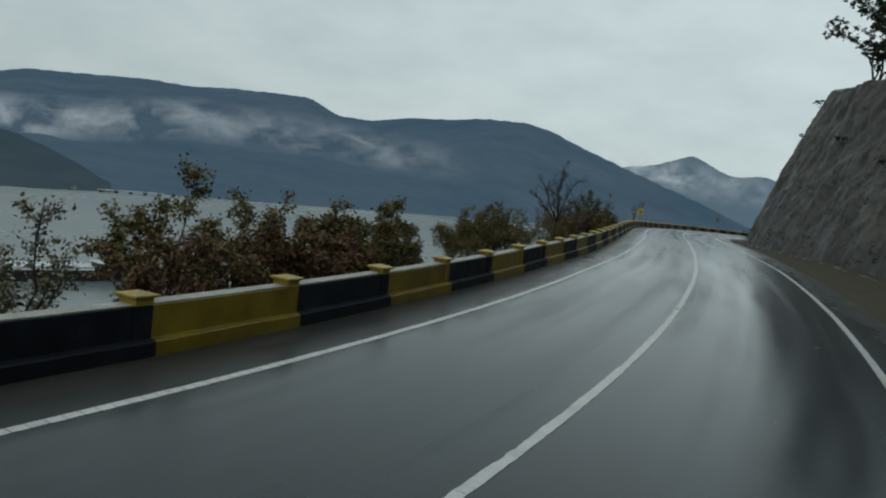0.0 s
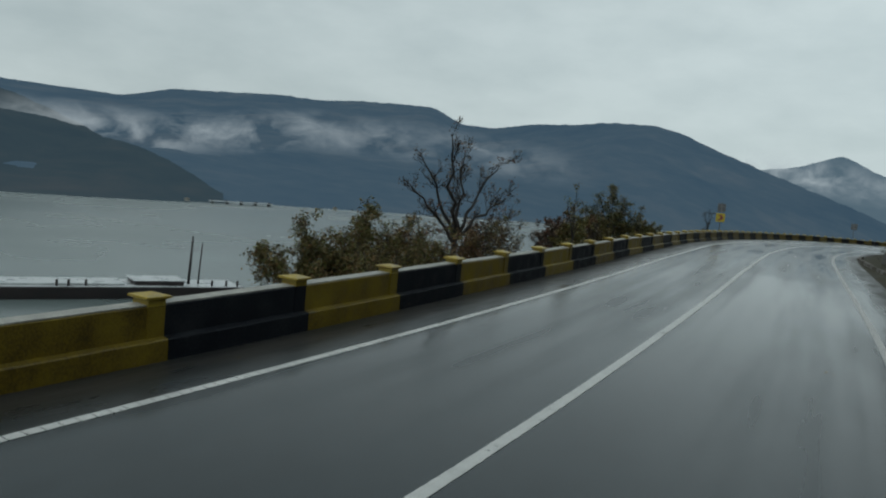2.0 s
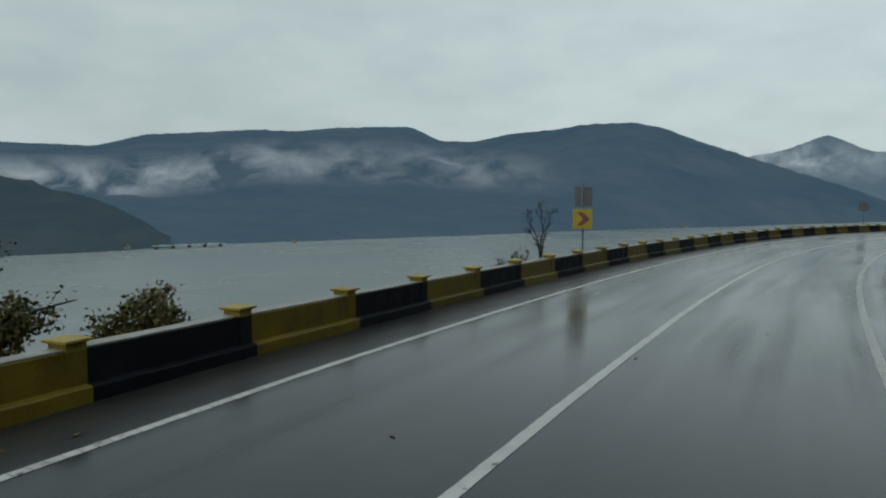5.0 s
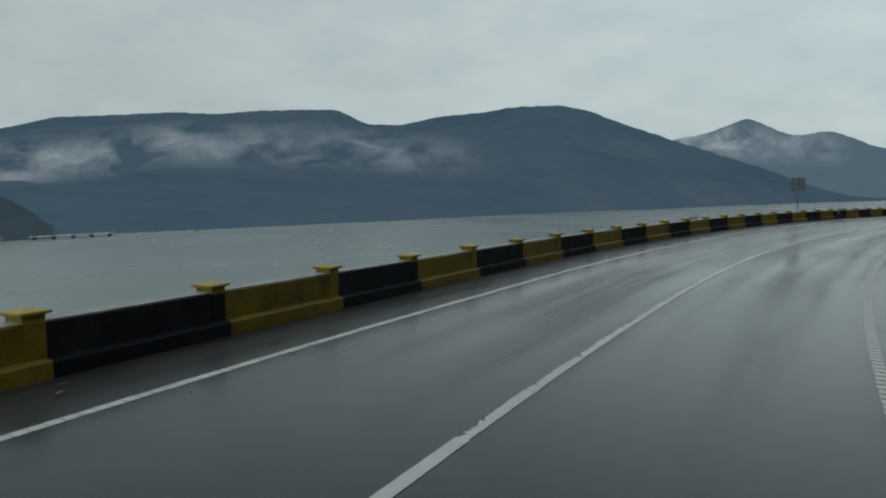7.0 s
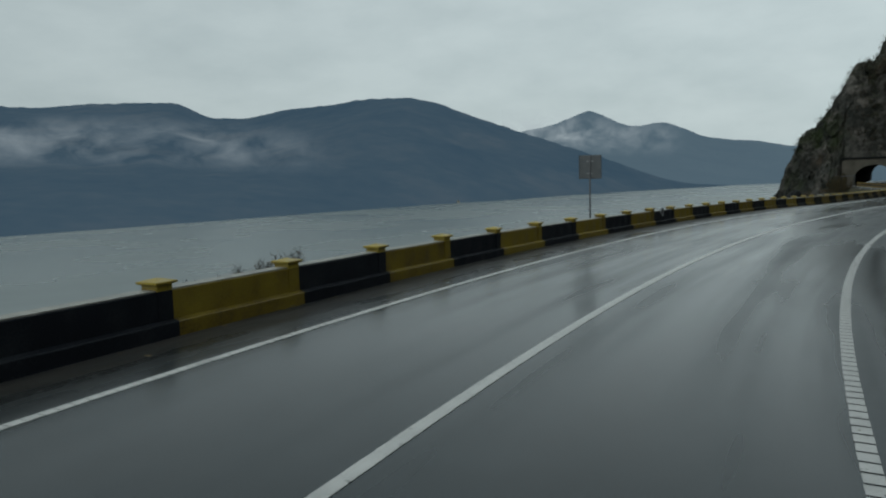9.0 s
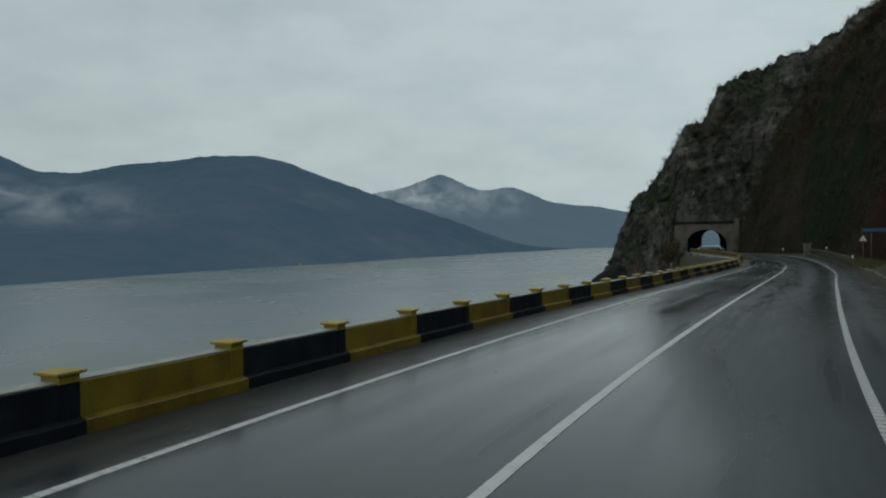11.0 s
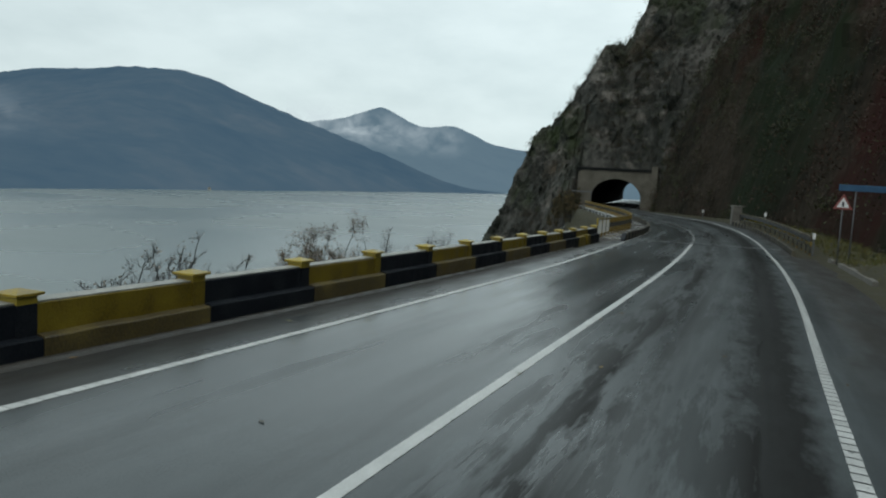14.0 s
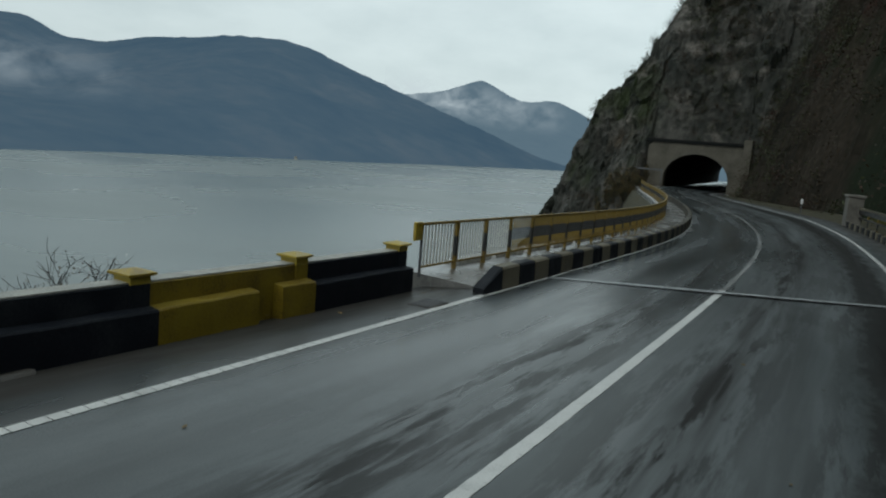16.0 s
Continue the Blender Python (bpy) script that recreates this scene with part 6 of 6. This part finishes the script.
def viaduct():
    a, b = polar(50.5, 500, WATER_Z), polar(46.2, 520, WATER_Z)
    d = b - a
    ob = tagged(new("far_viaduct"), "small pale bridge on the far bank", "bridge")
    ob.matrix_world = Matrix.Translation(a) @ Matrix.Rotation(math.atan2(-d.x, d.y), 4, "Z")
    part("deck", from_bm("deck", box(-2, 2, -2, d.length + 2, 1.3, 1.9), M_DECK), ob)
    pier_me = from_bm("pier", box(-2.2, 0.7, -0.6, 0.6, -2, 2.3, 0.1), M_HULL)
    for k in range(5):
        part("pier", pier_me, ob, "", Matrix.Translation((0, d.length * k / 4, 0)))


viaduct()
rnd = random.Random(21)
for k, (az, d, z) in enumerate([(52.4, 505, 1.0), (41.0, 562, 0.6), (12.6, 890, 1.5)]):
    ob = tagged(new("far_house"), "tiny white house on the far shore", "house", group="houses on the far shore")
    ob.matrix_world = Matrix.Translation(polar(az, d - 8, WATER_Z + z)) @ Matrix.Rotation(radians(az + rnd.uniform(-20, 20)), 4, "Z")
    part("walls", from_bm("walls", box(-1.5, 1.5, -1.4, 1.4, -6, 0.9, 0.05), M_COPING), ob)
    bm = prism([(-1.7, 0.88), (1.7, 0.88), (0, 1.8)], -1.55, 1.55)
    part("roof", from_bm("roof", bm, M_CONCRETE), ob, "dark pitched roof")

# ---------------------------------------------------------------- edging under the cliff and dirt on the road
rnd = random.Random(31)
edging = tagged(new("cliff_kerb"), "broken concrete edging along the foot of the cliff and verge", "kerb", kind="structure")
s = 6.0
while s < 84:
    n = rnd.uniform(0.35, 0.8)
    if rnd.random() < 0.8 and not 33 < s < 66:
        sec = [(-0.12, -0.2), (0.14, -0.2), (0.12, 0.2 + rnd.uniform(-0.05, 0.06)), (-0.09, 0.21)]
        part("kerbstone", from_bm("kerbstone", worn(prism(sec, 0, n * BAY - 0.04, 4), 0.03, s), M_CONCRETE), edging, "", set_at(s, foot_lat(s) - 0.75 if s < 50 else 12.55, 0, rnd.uniform(-1.5, 1.5)))
    s += n
verts, faces = [], []
for _ in range(420):
    s = rnd.uniform(-4, 82)
    lat = rnd.choice((rnd.uniform(0.5, 1.5), rnd.uniform(0.5, 1.2), rnd.uniform(9.6, 10.7), rnd.uniform(1, 10)))
    p = at(s, lat, 0.012)
    a = rnd.uniform(0, 6.28)
    l = rnd.uniform(0.02, 0.07)
    u, v = Vector((math.cos(a), math.sin(a), 0.1)) * l, Vector((-math.sin(a), math.cos(a), -0.05)) * l * 0.5
    i0 = len(verts)
    verts += [p - u, p + v, p + u, p - v]
    faces.append((i0, i0 + 1, i0 + 2, i0 + 3))
tagged(new("fallen_leaves", mesh_of("fallen_leaves", verts, faces, M_LEAF_BROWN)), "scattered wet fallen leaves and grit on the road", "leaves", kind="stuff")

# grass and weeds on the verge
gen = np.random.default_rng(77)
verts, faces = [], []
for _ in range(5200):
    s = gen.uniform(60, 96)
    f = foot_lat(s)
    lat = 12.9 + (f - 12.4) * gen.random() ** 0.8
    if fract((s * 1.3, lat * 0.5, 2), 3) < -0.12:
        continue
    p = at(s, lat, ground_height(s, lat) - 0.02)
    for _ in range(4):
        q = p + Vector((gen.normal(0, 0.08), gen.normal(0, 0.08), 0))
        h = gen.uniform(0.12, 0.45)
        tip = q + Vector((gen.normal(0, 0.4) * h, gen.normal(0, 0.4) * h, h))
        wv = Vector((gen.normal(0, 1), gen.normal(0, 1), 0)).normalized() * 0.018
        i0 = len(verts)
        verts += [q - wv, q + wv, tip]
        faces.append((i0, i0 + 1, i0 + 2))
tagged(new("verge_grass", mesh_of("verge_grass", verts, faces, M_LEAF_GREEN)), "rough wet grass and weeds on the verge", "grass", kind="stuff")


# a ring hung on the wall, and broken branches left on top of it
def wall_ring():
    bm = bmesh.new()
    n, m = 24, 8
    rows = []
    for k in range(n):
        a = 6.2832 * k / n
        rows.append([bm.verts.new(((0.13 + 0.045 * math.cos(6.2832 * q / m)) * 0 + 0.05 * math.sin(6.2832 * q / m), (0.17 + 0.05 * math.cos(6.2832 * q / m)) * math.cos(a), (0.17 + 0.05 * math.cos(6.2832 * q / m)) * math.sin(a))) for q in range(m)])
    for k in range(n):
        for q in range(m):
            bm.faces.new((rows[k][q], rows[k][(q + 1) % m], rows[(k + 1) % n][(q + 1) % m], rows[(k + 1) % n][q]))
    ob = tagged(new("wall_ring", from_bm("wall_ring", bm, M_SIGNBACK, True)), "dull grey ring hung against the black wall panel", "ring")
    ob.matrix_world = set_at(53.38, 0.2, 0.5)


wall_ring()
rnd = random.Random(55)
for k in range(3):
    segs, tips = grow(rnd, Vector(), 0.5, 0.6, 0.5, 2, 0.014, (2, 2), 1)
    ob = tagged(new("broken_branch", limbs_mesh("broken_branch", segs, M_PALEWOOD)), "pale broken branch lying on top of the wall", "branch", group="branches on the wall")
    ob.matrix_world = set_at(62.74 + 0.09 * k, 0.05, 0.61, rnd.uniform(-30, 30)) @ Matrix.Rotation(radians(82), 4, "X") @ Matrix.Scale(0.6, 4)
